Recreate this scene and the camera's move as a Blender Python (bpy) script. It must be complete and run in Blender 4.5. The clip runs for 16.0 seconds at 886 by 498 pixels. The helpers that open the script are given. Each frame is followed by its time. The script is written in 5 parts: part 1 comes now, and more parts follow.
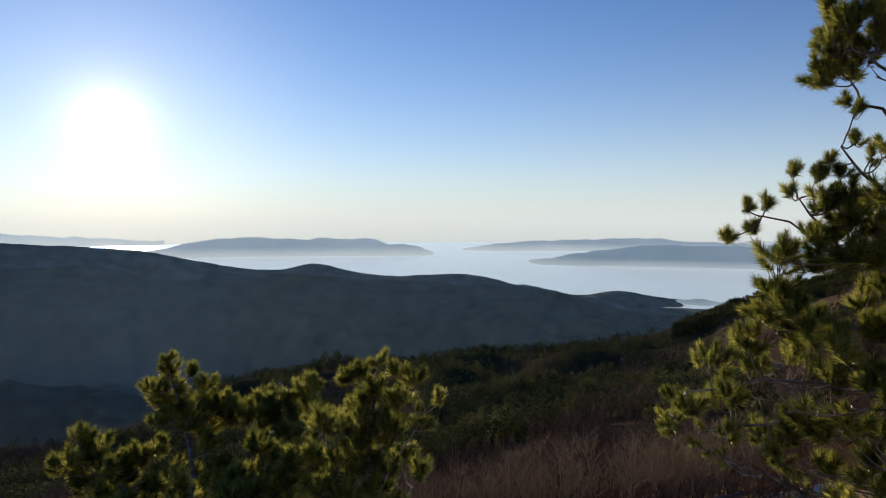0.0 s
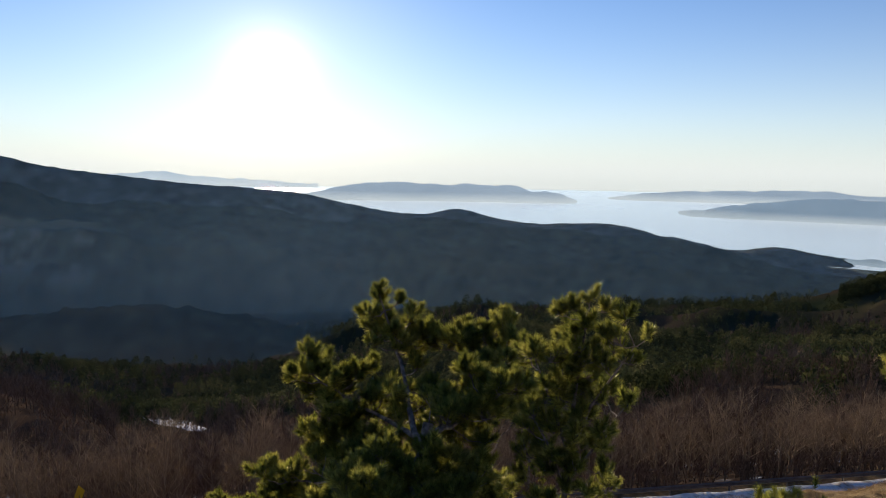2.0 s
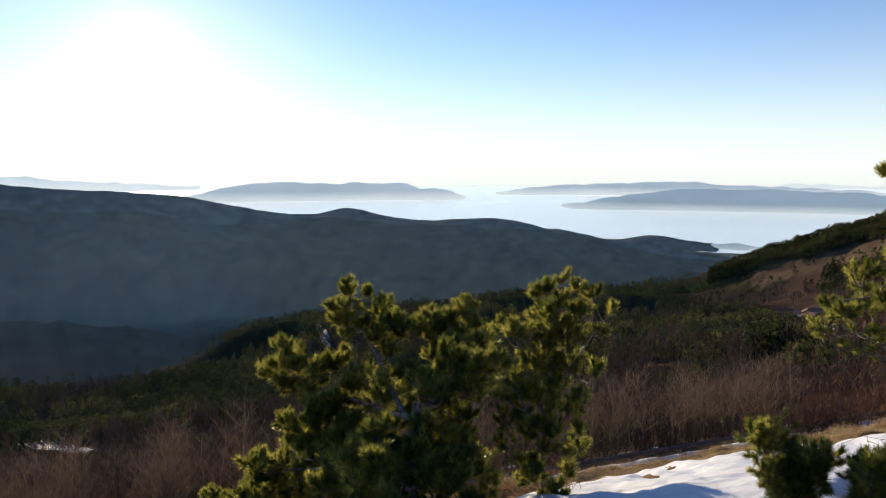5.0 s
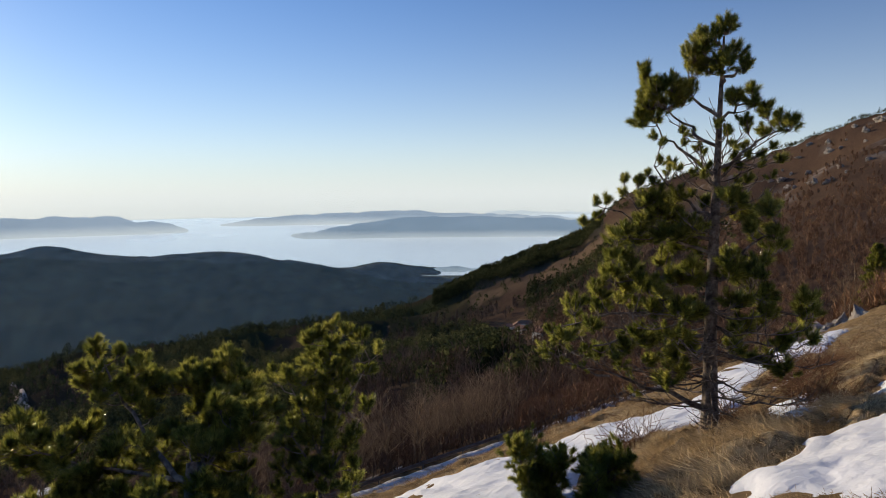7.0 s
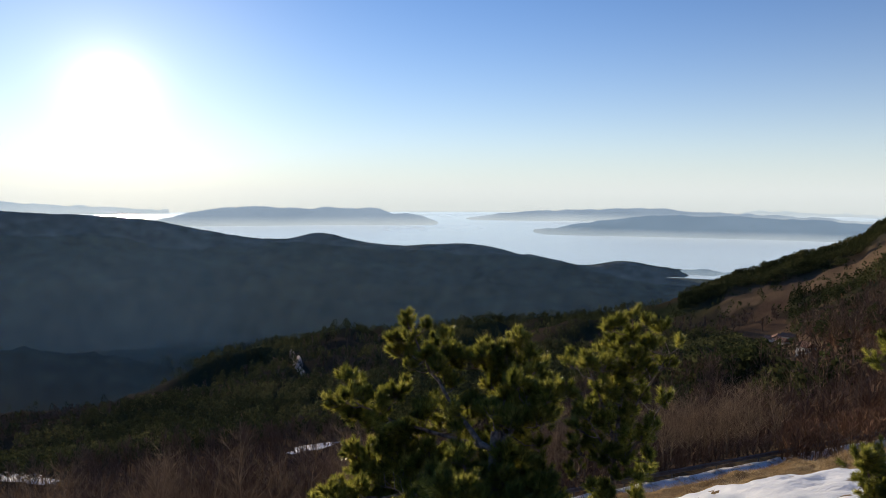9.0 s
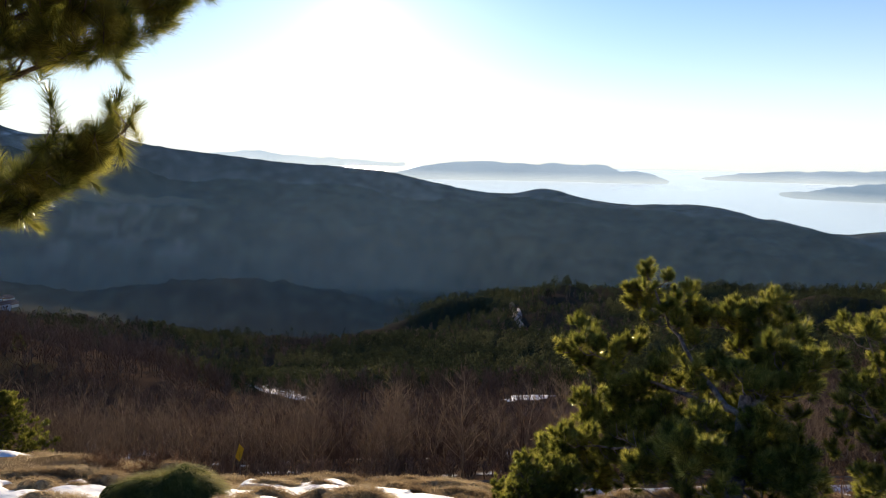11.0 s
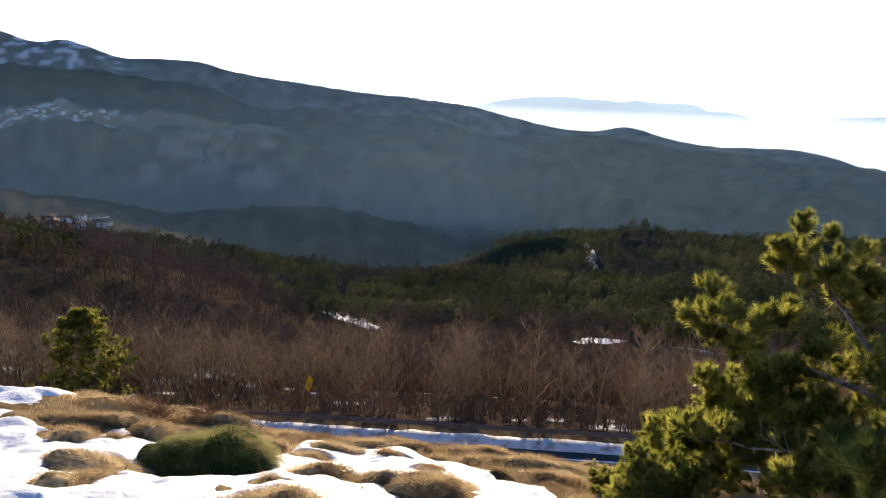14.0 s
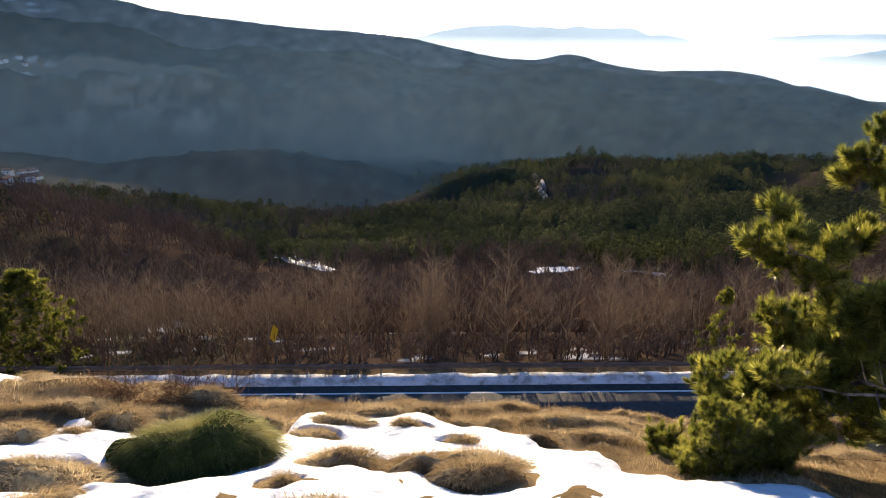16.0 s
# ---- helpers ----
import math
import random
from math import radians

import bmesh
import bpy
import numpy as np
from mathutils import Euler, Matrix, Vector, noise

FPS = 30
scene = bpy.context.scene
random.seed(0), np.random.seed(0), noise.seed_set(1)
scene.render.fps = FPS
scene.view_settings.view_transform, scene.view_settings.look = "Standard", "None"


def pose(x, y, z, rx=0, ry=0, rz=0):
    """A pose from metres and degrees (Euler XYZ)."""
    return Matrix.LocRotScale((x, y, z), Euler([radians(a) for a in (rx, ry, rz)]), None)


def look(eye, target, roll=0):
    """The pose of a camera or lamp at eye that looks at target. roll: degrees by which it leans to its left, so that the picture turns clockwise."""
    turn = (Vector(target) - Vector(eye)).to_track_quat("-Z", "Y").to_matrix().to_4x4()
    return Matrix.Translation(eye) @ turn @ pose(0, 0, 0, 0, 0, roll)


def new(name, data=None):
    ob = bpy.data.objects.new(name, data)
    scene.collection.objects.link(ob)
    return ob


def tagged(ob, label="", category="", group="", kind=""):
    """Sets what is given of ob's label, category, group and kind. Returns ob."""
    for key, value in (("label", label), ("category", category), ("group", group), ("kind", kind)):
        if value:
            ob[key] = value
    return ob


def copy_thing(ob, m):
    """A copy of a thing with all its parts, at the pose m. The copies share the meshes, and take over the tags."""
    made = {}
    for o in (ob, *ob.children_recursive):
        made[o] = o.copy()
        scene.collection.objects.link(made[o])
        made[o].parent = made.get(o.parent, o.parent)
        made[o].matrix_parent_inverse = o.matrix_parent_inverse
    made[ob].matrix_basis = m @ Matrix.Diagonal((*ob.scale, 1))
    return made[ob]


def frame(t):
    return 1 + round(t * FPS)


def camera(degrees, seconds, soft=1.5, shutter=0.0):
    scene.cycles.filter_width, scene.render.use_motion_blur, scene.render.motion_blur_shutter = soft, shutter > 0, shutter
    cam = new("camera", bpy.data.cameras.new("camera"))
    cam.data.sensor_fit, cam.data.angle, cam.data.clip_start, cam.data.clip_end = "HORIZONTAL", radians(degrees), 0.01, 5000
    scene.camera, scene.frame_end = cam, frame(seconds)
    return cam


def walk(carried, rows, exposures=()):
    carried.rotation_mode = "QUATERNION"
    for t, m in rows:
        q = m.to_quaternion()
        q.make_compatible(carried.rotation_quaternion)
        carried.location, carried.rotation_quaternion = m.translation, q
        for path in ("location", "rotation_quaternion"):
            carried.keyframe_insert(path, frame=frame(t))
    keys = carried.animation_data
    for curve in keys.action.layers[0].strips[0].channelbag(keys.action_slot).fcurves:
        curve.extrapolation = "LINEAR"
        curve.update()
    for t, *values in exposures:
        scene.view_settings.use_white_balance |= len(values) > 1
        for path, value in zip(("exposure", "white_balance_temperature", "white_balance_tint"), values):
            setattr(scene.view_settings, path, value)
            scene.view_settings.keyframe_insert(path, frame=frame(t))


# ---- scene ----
cam = camera(65.75, 16.0, soft=0.7)
EYE = 1.55
ROWS = [
    (0.0, 0.000, 0.000, 0.000, -0.00, -2.30, -0.00),
    (0.5, -0.319, -0.266, 0.035, 2.02, -1.83, -0.18),
    (1.0, -0.582, -0.488, 0.014, 1.92, -3.43, 0.81),
    (1.5, -0.611, -0.591, -0.031, 8.55, -6.84, -0.40),
    (2.0, -0.856, -0.603, -0.079, 11.86, -6.82, -0.88),
    (2.5, -1.251, -0.714, -0.134, 13.60, -7.87, 2.50),
    (3.0, -1.380, -0.846, -0.110, 11.65, -6.44, -0.07),
    (5.5, -2.230, -1.672, -0.029, -5.21, -7.12, 1.38),
    (6.0, -2.422, -1.723, 0.067, -17.25, -7.42, 2.08),
    (6.5, -2.481, -1.889, 0.214, -22.46, -3.80, 0.43),
    (7.0, -2.611, -2.143, 0.295, -19.71, -4.62, 0.64),
    (7.5, -2.711, -2.243, 0.328, -14.66, -3.41, -0.37),
    (8.0, -2.996, -2.240, 0.283, -12.02, -3.62, 0.20),
    (8.5, -3.338, -2.153, 0.237, -6.33, -4.67, 0.70),
    (9.0, -3.589, -2.209, 0.190, 0.29, -4.85, -0.16),
    (9.5, -3.730, -2.246, 0.134, 9.03, -5.99, -0.03),
    (10.0, -3.841, -2.236, 0.094, 14.49, -6.79, 0.65),
    (12.5, -3.950, -1.217, -0.338, 21.24, -13.70, -1.27),
    (13.0, -4.354, -0.842, -0.361, 19.61, -15.24, -0.15),
    (13.5, -4.657, -0.555, -0.375, 22.46, -14.80, -0.68),
    (14.0, -4.940, -0.161, -0.405, 25.44, -14.18, -2.14),
    (14.5, -5.317, 0.148, -0.519, 26.21, -14.82, -0.54),
    (15.0, -5.734, 0.427, -0.535, 24.10, -16.95, 2.15),
    (15.5, -6.062, 0.754, -0.729, 22.61, -17.28, 0.51),
    (16.0, -6.429, 1.007, -0.903, 20.51, -19.39, -0.36),
]
EXPO = [(0.0, -0.05, 6500, 10), (1.5, 0.0, 6500, 10), (2.5, 0.35, 6600, 10), (3.2, 0.42, 6650, 10), (5.5, 0.45, 6650, 10), (6.5, 0.13, 6450, 10), (8.0, 0.05, 6450, 10), (9.5, 0.12, 6500, 10), (10.2, 0.24, 6600, 10), (12.3, 0.97, 6850, 10), (16.0, 1.22, 7000, 10)]
walk(cam, [(t, pose(x, y, z + EYE, 90 + pitch, roll, yaw)) for t, x, y, z, yaw, pitch, roll in ROWS], EXPO)

# ---- light ----
SUN_AZ, SUN_EL = -25.8, 7.5          # degrees from +y towards +x, degrees up
SUN_DIR = Vector((math.sin(radians(SUN_AZ)) * math.cos(radians(SUN_EL)), math.cos(radians(SUN_AZ)) * math.cos(radians(SUN_EL)), math.sin(radians(SUN_EL))))
sun_data = bpy.data.lights.new("sun", "SUN")
sun_data.energy, sun_data.angle, sun_data.color = 4.5, radians(0.55), (1.0, 0.82, 0.59)
sun_ob = new("sun", sun_data)
sun_ob.matrix_world = look((0, 0, 60), Vector((0, 0, 60)) - SUN_DIR)

world = bpy.data.worlds.new("sky")
scene.world = world
world.use_nodes = True
wn, wl = world.node_tree.nodes, world.node_tree.links
wn.clear()


def wnode(kind, **sets):
    n = wn.new(kind)
    for k, v in sets.items():
        if k == "op":
            n.operation = v
        elif k == "vals":
            for i, x in v.items():
                n.inputs[i].default_value = x
    return n


sky = wn.new("ShaderNodeTexSky")
sky.sky_type, sky.sun_disc = "NISHITA", False
sky.sun_elevation, sky.sun_rotation = radians(SUN_EL), radians(SUN_AZ)
sky.altitude, sky.air_density, sky.dust_density, sky.ozone_density = 800, 1.0, 0.15, 3.0
tintn = wnode("ShaderNodeVectorMath", op="MULTIPLY")
tintn.inputs[1].default_value = (0.78, 1.00, 1.37)        # clear winter air
bg = wn.new("ShaderNodeBackground")
bg.inputs[1].default_value = 0.117
co = wn.new("ShaderNodeTexCoord")
dot = wnode("ShaderNodeVectorMath", op="DOT_PRODUCT")
dot.inputs[1].default_value = SUN_DIR
wl.new(co.outputs["Generated"], dot.inputs[0])
clampn = wnode("ShaderNodeMath", op="MAXIMUM", vals={1: 0.0})
wl.new(dot.outputs["Value"], clampn.inputs[0])
total = None
# bright aureole round the low sun
for power, gain in ((6000.0, 10.0), (700.0, 0.5), (60.0, 0.20), (8.0, 0.022)):
    p = wnode("ShaderNodeMath", op="POWER", vals={1: power})
    wl.new(clampn.outputs[0], p.inputs[0])
    m = wnode("ShaderNodeMath", op="MULTIPLY", vals={1: gain})
    wl.new(p.outputs[0], m.inputs[0])
    if total is None:
        total = m
    else:
        s = wnode("ShaderNodeMath", op="ADD")
        wl.new(total.outputs[0], s.inputs[0])
        wl.new(m.outputs[0], s.inputs[1])
        total = s
glow = wn.new("ShaderNodeBackground")
glow.inputs[0].default_value = (1.0, 0.82, 0.56, 1)
wl.new(total.outputs[0], glow.inputs[1])
# pale mist along the horizon
sep = wn.new("ShaderNodeSeparateXYZ")
wl.new(co.outputs["Generated"], sep.inputs[0])
up = wnode("ShaderNodeMath", op="MAXIMUM", vals={1: 0.0})
wl.new(sep.outputs[2], up.inputs[0])
fall = wnode("ShaderNodeMath", op="MULTIPLY", vals={1: -9.0})
wl.new(up.outputs[0], fall.inputs[0])
expo = wnode("ShaderNodeMath", op="EXPONENT")
wl.new(fall.outputs[0], expo.inputs[0])
share = wnode("ShaderNodeMath", op="MULTIPLY", vals={1: 0.93})
wl.new(expo.outputs[0], share.inputs[0])
mist = wn.new("ShaderNodeBackground")
mist.inputs[0].default_value = (0.83, 0.87, 0.85, 1)
mist.inputs[1].default_value = 1.06
mixsky = wn.new("ShaderNodeMixShader")
add = wn.new("ShaderNodeAddShader")
out = wn.new("ShaderNodeOutputWorld")
wl.new(sky.outputs[0], tintn.inputs[0])
deep = wnode("ShaderNodeMath", op="MULTIPLY")
wl.new(clampn.outputs[0], deep.inputs[0])
wl.new(clampn.outputs[0], deep.inputs[1])
clear_air = wnode("ShaderNodeVectorMath", op="MULTIPLY_ADD")      # clearer, deeper blue away from the sun
clear_air.inputs[1].default_value, clear_air.inputs[2].default_value = (0.43, 0.24, 0.14), (0.61, 0.79, 0.88)
wl.new(deep.outputs[0], clear_air.inputs[0])
paled = wnode("ShaderNodeVectorMath", op="MULTIPLY")
wl.new(tintn.outputs[0], paled.inputs[0])
wl.new(clear_air.outputs[0], paled.inputs[1])
wl.new(paled.outputs[0], bg.inputs[0])
wl.new(share.outputs[0], mixsky.inputs[0])
wl.new(bg.outputs[0], mixsky.inputs[1])
wl.new(mist.outputs[0], mixsky.inputs[2])
wl.new(mixsky.outputs[0], add.inputs[0])
wl.new(glow.outputs[0], add.inputs[1])
wl.new(add.outputs[0], out.inputs[0])

# ---- materials ----


def material(name, colours, rough=0.85, scale=1.0, detail=6.0, bump=0.0, bump_scale=None, spread=(0.35, 0.65), island=0.0, translucent=0.0, spec=0.3, coords="Object"):
    """Noise-varied surface: two or three colours over a fractal noise, with fine relief."""
    mat = bpy.data.materials.new(name)
    mat.use_nodes = True
    n, l = mat.node_tree.nodes, mat.node_tree.links
    b = n["Principled BSDF"]
    b.inputs["Roughness"].default_value = rough
    b.inputs["Specular IOR Level"].default_value = spec
    tc = n.new("ShaderNodeTexCoord")
    nz = n.new("ShaderNodeTexNoise")
    nz.inputs["Scale"].default_value, nz.inputs["Detail"].default_value, nz.inputs["Roughness"].default_value = scale, detail, 0.62
    l.new(tc.outputs[coords], nz.inputs["Vector"])
    ramp = n.new("ShaderNodeValToRGB")
    e = ramp.color_ramp.elements
    while len(e) < len(colours):
        e.new(0.5)
    for i, c in enumerate(colours):
        e[i].position = spread[0] + (spread[1] - spread[0]) * i / max(1, len(colours) - 1)
        e[i].color = (*c, 1)
    l.new(nz.outputs["Fac"], ramp.inputs[0])
    col = ramp.outputs[0]
    if island:
        geo = n.new("ShaderNodeNewGeometry")
        hsv = n.new("ShaderNodeHueSaturation")
        mr = n.new("ShaderNodeMapRange")
        mr.inputs[3].default_value, mr.inputs[4].default_value = 1 - island, 1 + island
        l.new(geo.outputs["Random Per Island"], mr.inputs[0])
        l.new(mr.outputs[0], hsv.inputs["Value"])
        l.new(col, hsv.inputs["Color"])
        col = hsv.outputs[0]
    l.new(col, b.inputs["Base Color"])
    if bump:
        nb = n.new("ShaderNodeTexNoise")
        nb.inputs["Scale"].default_value, nb.inputs["Detail"].default_value = bump_scale or scale * 6, 5
        l.new(tc.outputs[coords], nb.inputs["Vector"])
        bn = n.new("ShaderNodeBump")
        bn.inputs["Strength"].default_value, bn.inputs["Distance"].default_value = bump, 0.3 / (bump_scale or scale * 6)
        l.new(nb.outputs["Fac"], bn.inputs["Height"])
        l.new(bn.outputs[0], b.inputs["Normal"])
    if translucent:
        tr = n.new("ShaderNodeBsdfTranslucent")
        l.new(col, tr.inputs[0])
        mx = n.new("ShaderNodeMixShader")
        mx.inputs[0].default_value = translucent
        l.new(b.outputs[0], mx.inputs[1])
        l.new(tr.outputs[0], mx.inputs[2])
        l.new(mx.outputs[0], n["Material Output"].inputs[0])
    return mat


M_EARTH = material("dry_turf", [(0.10, 0.065, 0.03), (0.24, 0.17, 0.08), (0.36, 0.27, 0.13)], 1.0, 2.2, bump=0.6, bump_scale=30, spec=0.0)
M_GRASS = material("dry_grass", [(0.185, 0.118, 0.06), (0.41, 0.30, 0.165), (0.63, 0.505, 0.315)], 0.7, 0.9, island=0.45, translucent=0.55)
M_STRAW = material("matted_straw", [(0.13, 0.088, 0.046), (0.31, 0.225, 0.12), (0.46, 0.355, 0.20)], 0.95, 9.0, bump=0.9, bump_scale=60, spec=0.0)
# greens of one tussock with light painted in: shaded body, lit top, shaded face
M_MOSS_SHADED = material("shaded_moss", [(0.03, 0.042, 0.01), (0.07, 0.08, 0.022)], 0.95, 6.0, bump=0.8, bump_scale=40, spec=0.0)
M_MOSS_LIT = material("lit_green_grass", [(0.27, 0.26, 0.08), (0.54, 0.47, 0.19)], 0.7, 3.0, island=0.3, translucent=0.3)
M_MOSS_SHADED_FACE = material("shaded_moss_grass", [(0.05, 0.07, 0.014), (0.15, 0.16, 0.045)], 0.8, 5.0, island=0.35, translucent=0.3)
M_SNOW = material("snow", [(0.66, 0.68, 0.71), (0.80, 0.81, 0.83)], 0.6, 2.0, bump=0.9, bump_scale=9, spec=0.2)
M_NEEDLE = material("pine_needle", [(0.09, 0.105, 0.019), (0.22, 0.225, 0.04), (0.45, 0.42, 0.095)], 0.26, 3.0, island=0.6, translucent=0.66, spec=0.75)
M_BARK = material("pine_bark", [(0.065, 0.048, 0.037), (0.17, 0.132, 0.104), (0.33, 0.275, 0.225)], 0.9, 9.0, bump=0.8, bump_scale=28)
M_TWIG = material("bare_twig", [(0.18, 0.127, 0.08), (0.40, 0.30, 0.19)], 0.85, 0.6, island=0.35, translucent=0.1, spec=0.1)
M_FAR_BARE = material("bare_forest", [(0.125, 0.085, 0.06), (0.25, 0.175, 0.12)], 0.95, 0.05, island=0.4, spec=0.0)
M_SCRUB = material("reddish_scrub", [(0.17, 0.10, 0.06), (0.35, 0.22, 0.13)], 0.95, 0.2, island=0.4, spec=0.0)
M_FAR_PINE = material("pine_forest", [(0.022, 0.03, 0.013), (0.06, 0.068, 0.027), (0.135, 0.13, 0.052)], 0.95, 0.03, island=0.5, translucent=0.3, spec=0.0)
M_ROCK = material("limestone", [(0.17, 0.145, 0.115), (0.34, 0.295, 0.24), (0.48, 0.42, 0.35)], 0.9, 1.2, bump=0.9, bump_scale=5)
M_ASPHALT = material("asphalt", [(0.05, 0.048, 0.045), (0.085, 0.08, 0.074)], 0.95, 3.0, bump=0.3, bump_scale=80, spec=0.08)
M_DIRTY = material("dirty_snow", [(0.36, 0.31, 0.26), (0.74, 0.72, 0.68), (0.86, 0.85, 0.83)], 0.8, 1.3, bump=0.6, bump_scale=9, spec=0.1)
M_STEEL = material("weathered_steel", [(0.09, 0.075, 0.065), (0.16, 0.14, 0.12)], 0.6, 2.0, spec=0.5)
M_LINE = material("road_paint", [(0.6, 0.6, 0.58), (0.75, 0.75, 0.72)], 0.7, 6.0)
M_YELLOW = material("sign_yellow", [(0.75, 0.42, 0.01), (0.82, 0.50, 0.02)], 0.5, 2.0)


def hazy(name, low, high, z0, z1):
    """Far land as a plain distant backdrop: it glows, with sea mist painted in, paler at its foot than its crest."""
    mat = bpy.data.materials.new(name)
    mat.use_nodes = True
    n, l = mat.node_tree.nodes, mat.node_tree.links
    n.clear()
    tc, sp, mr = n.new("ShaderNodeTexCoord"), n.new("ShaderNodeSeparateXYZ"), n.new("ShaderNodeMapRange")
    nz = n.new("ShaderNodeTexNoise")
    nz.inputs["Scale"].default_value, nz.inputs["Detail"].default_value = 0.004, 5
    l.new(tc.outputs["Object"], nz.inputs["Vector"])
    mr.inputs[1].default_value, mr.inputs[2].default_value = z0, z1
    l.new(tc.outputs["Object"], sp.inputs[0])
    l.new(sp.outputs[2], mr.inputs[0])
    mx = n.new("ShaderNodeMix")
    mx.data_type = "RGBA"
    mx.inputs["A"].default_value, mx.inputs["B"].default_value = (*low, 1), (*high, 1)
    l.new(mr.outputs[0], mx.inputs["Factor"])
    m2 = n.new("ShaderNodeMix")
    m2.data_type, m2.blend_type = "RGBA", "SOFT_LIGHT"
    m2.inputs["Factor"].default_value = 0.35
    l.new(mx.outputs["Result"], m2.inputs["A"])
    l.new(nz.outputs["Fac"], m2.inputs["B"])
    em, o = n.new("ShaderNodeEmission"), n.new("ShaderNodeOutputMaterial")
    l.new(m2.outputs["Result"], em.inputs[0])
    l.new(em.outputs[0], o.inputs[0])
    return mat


# glow colours with the haze in them, at foot and crest, and their heights
M_ISLE = hazy("haze_glow_island", (0.72, 0.79, 0.81), (0.335, 0.425, 0.53), -152.0, -112.0)
M_ISLE_NEAR = hazy("haze_glow_headland", (0.66, 0.74, 0.77), (0.245, 0.335, 0.44), -154.0, -126.0)
M_ISLE_FAR = hazy("haze_glow_far_island", (0.70, 0.78, 0.82), (0.48, 0.58, 0.68), -146.0, -60.0)
M_CAPE = hazy("haze_glow_cape", (0.40, 0.50, 0.58), (0.16, 0.22, 0.30), -148.0, -136.0)

# ---- numeric noise ----


def hash2(ix, iy, seed):
    h = (ix.astype(np.int64) * 374761393 + iy.astype(np.int64) * 668265263 + seed * 2246822519) & 0xFFFFFFFF
    h = ((h ^ (h >> 13)) * 1274126177) & 0xFFFFFFFF
    return ((h ^ (h >> 16)) & 0xFFFFFF) / float(0xFFFFFF)


def vnoise(x, y, seed=0):
    x, y = np.asarray(x, float), np.asarray(y, float)
    ix, iy = np.floor(x), np.floor(y)
    fx, fy = x - ix, y - iy
    fx, fy = fx * fx * fx * (fx * (fx * 6 - 15) + 10), fy * fy * fy * (fy * (fy * 6 - 15) + 10)
    a, b = hash2(ix, iy, seed), hash2(ix + 1, iy, seed)
    c, d = hash2(ix, iy + 1, seed), hash2(ix + 1, iy + 1, seed)
    return (a + (b - a) * fx) * (1 - fy) + (c + (d - c) * fx) * fy - 0.5


def fbm(x, y, octaves=4, seed=0, gain=0.5):
    t, amp = 0.0, 1.0
    for o in range(octaves):
        t = t + amp * vnoise(x * 2 ** o + 17.3 * o, y * 2 ** o - 9.1 * o, seed + o)
        amp *= gain
    return t


def smooth(t):
    t = np.clip(t, 0, 1)
    return t * t * (3 - 2 * t)


# ---- terrain ----
CX, CY = -4.0, 0.0                                  # middle of the walk: the land is laid out round it
NX, NY = math.sin(radians(-22)), math.cos(radians(-22))   # towards the road, and along it
MX, MY = NY, -NX
ROAD_U, ROAD_Z = 36.5, -19.95 + EYE                 # guard rail line and its ground


def curve_az(az, knots):
    """Smooth curve through (azimuth, value) knots."""
    k = np.array(knots, float)
    xs, ys = k[:, 0], k[:, 1]
    d = np.diff(ys) / np.diff(xs)
    m = np.concatenate([[d[0]], np.where(d[1:] * d[:-1] > 0, 2 * d[1:] * d[:-1] / (d[1:] + d[:-1] + 1e-12), 0), [d[-1]]])
    az = np.clip(az, xs[0], xs[-1])
    i = np.clip(np.searchsorted(xs, az) - 1, 0, len(xs) - 2)
    h = xs[i + 1] - xs[i]
    t = (az - xs[i]) / h
    return ((2 * t ** 3 - 3 * t ** 2 + 1) * ys[i] + (t ** 3 - 2 * t ** 2 + t) * h * m[i] + (-2 * t ** 3 + 3 * t ** 2) * ys[i + 1] + (t ** 3 - t ** 2) * h * m[i + 1])


# elevation angles of the land's steps, seen from the slope: valley side, forest, low hills, far foot, terrace, crest
VALLEY = [(-180, 8), (-120, 2), (-80, -9), (-60, -14), (-45, -18), (-30, -22.5), (-15, -22), (0, -20.5), (15, -16.5), (25, -14), (40, -7), (55, -3), (90, 6), (140, 14), (180, 8)]
FOREST = [(-180, 10), (-120, 4), (-80, -9), (-60, -12), (-44, -15.2), (-35, -17.3), (-24, -16.5), (-10, -15), (5, -14), (15, -12.6), (25, -11.2), (35, -6), (45, -0.6), (55, 3.6), (90, 12), (140, 16), (180, 10)]
LOWHILL = [(-180, 12), (-120, 5), (-80, -8), (-66, -8.6), (-59.4, -9.0), (-55.2, -9.7), (-50.3, -10.6), (-47.1, -11.4), (-44, -11.2), (-40.5, -11.03), (-36.8, -11.0), (-34, -11.35), (-31.2, -11.95), (-27.3, -12.75), (-23.5, -13.75), (-20, -14.0), (-15.7, -13.1), (-11.3, -12.35), (-7, -11.9), (-2.7, -11.85), (3.5, -11.1), (9.5, -10.55), (13, -10.1), (17, -9.4), (20, -8), (23, -6.6),
           (27.5, -4.9), (31.4, -3.2), (32.4, -2.2), (35, -0.1), (38, 1.05), (46.6, 3.3), (51, 5), (55, 6.1), (90, 13), (140, 18), (180, 12)]
FOOT = [(-180, 8), (-80, -9), (-60, -11.5), (-20, -12.8), (10, -11.5), (17, -10.5), (25, -9), (40, -4), (55, 2), (90, 9), (180, 8)]
SHELF_LOW = [(-180, 8), (-80, -8), (-60, -7.6), (-38, -7.6), (-20, -8.6), (10, -9.3), (20, -9.4), (35, -7), (55, -2), (90, 6), (180, 8)]
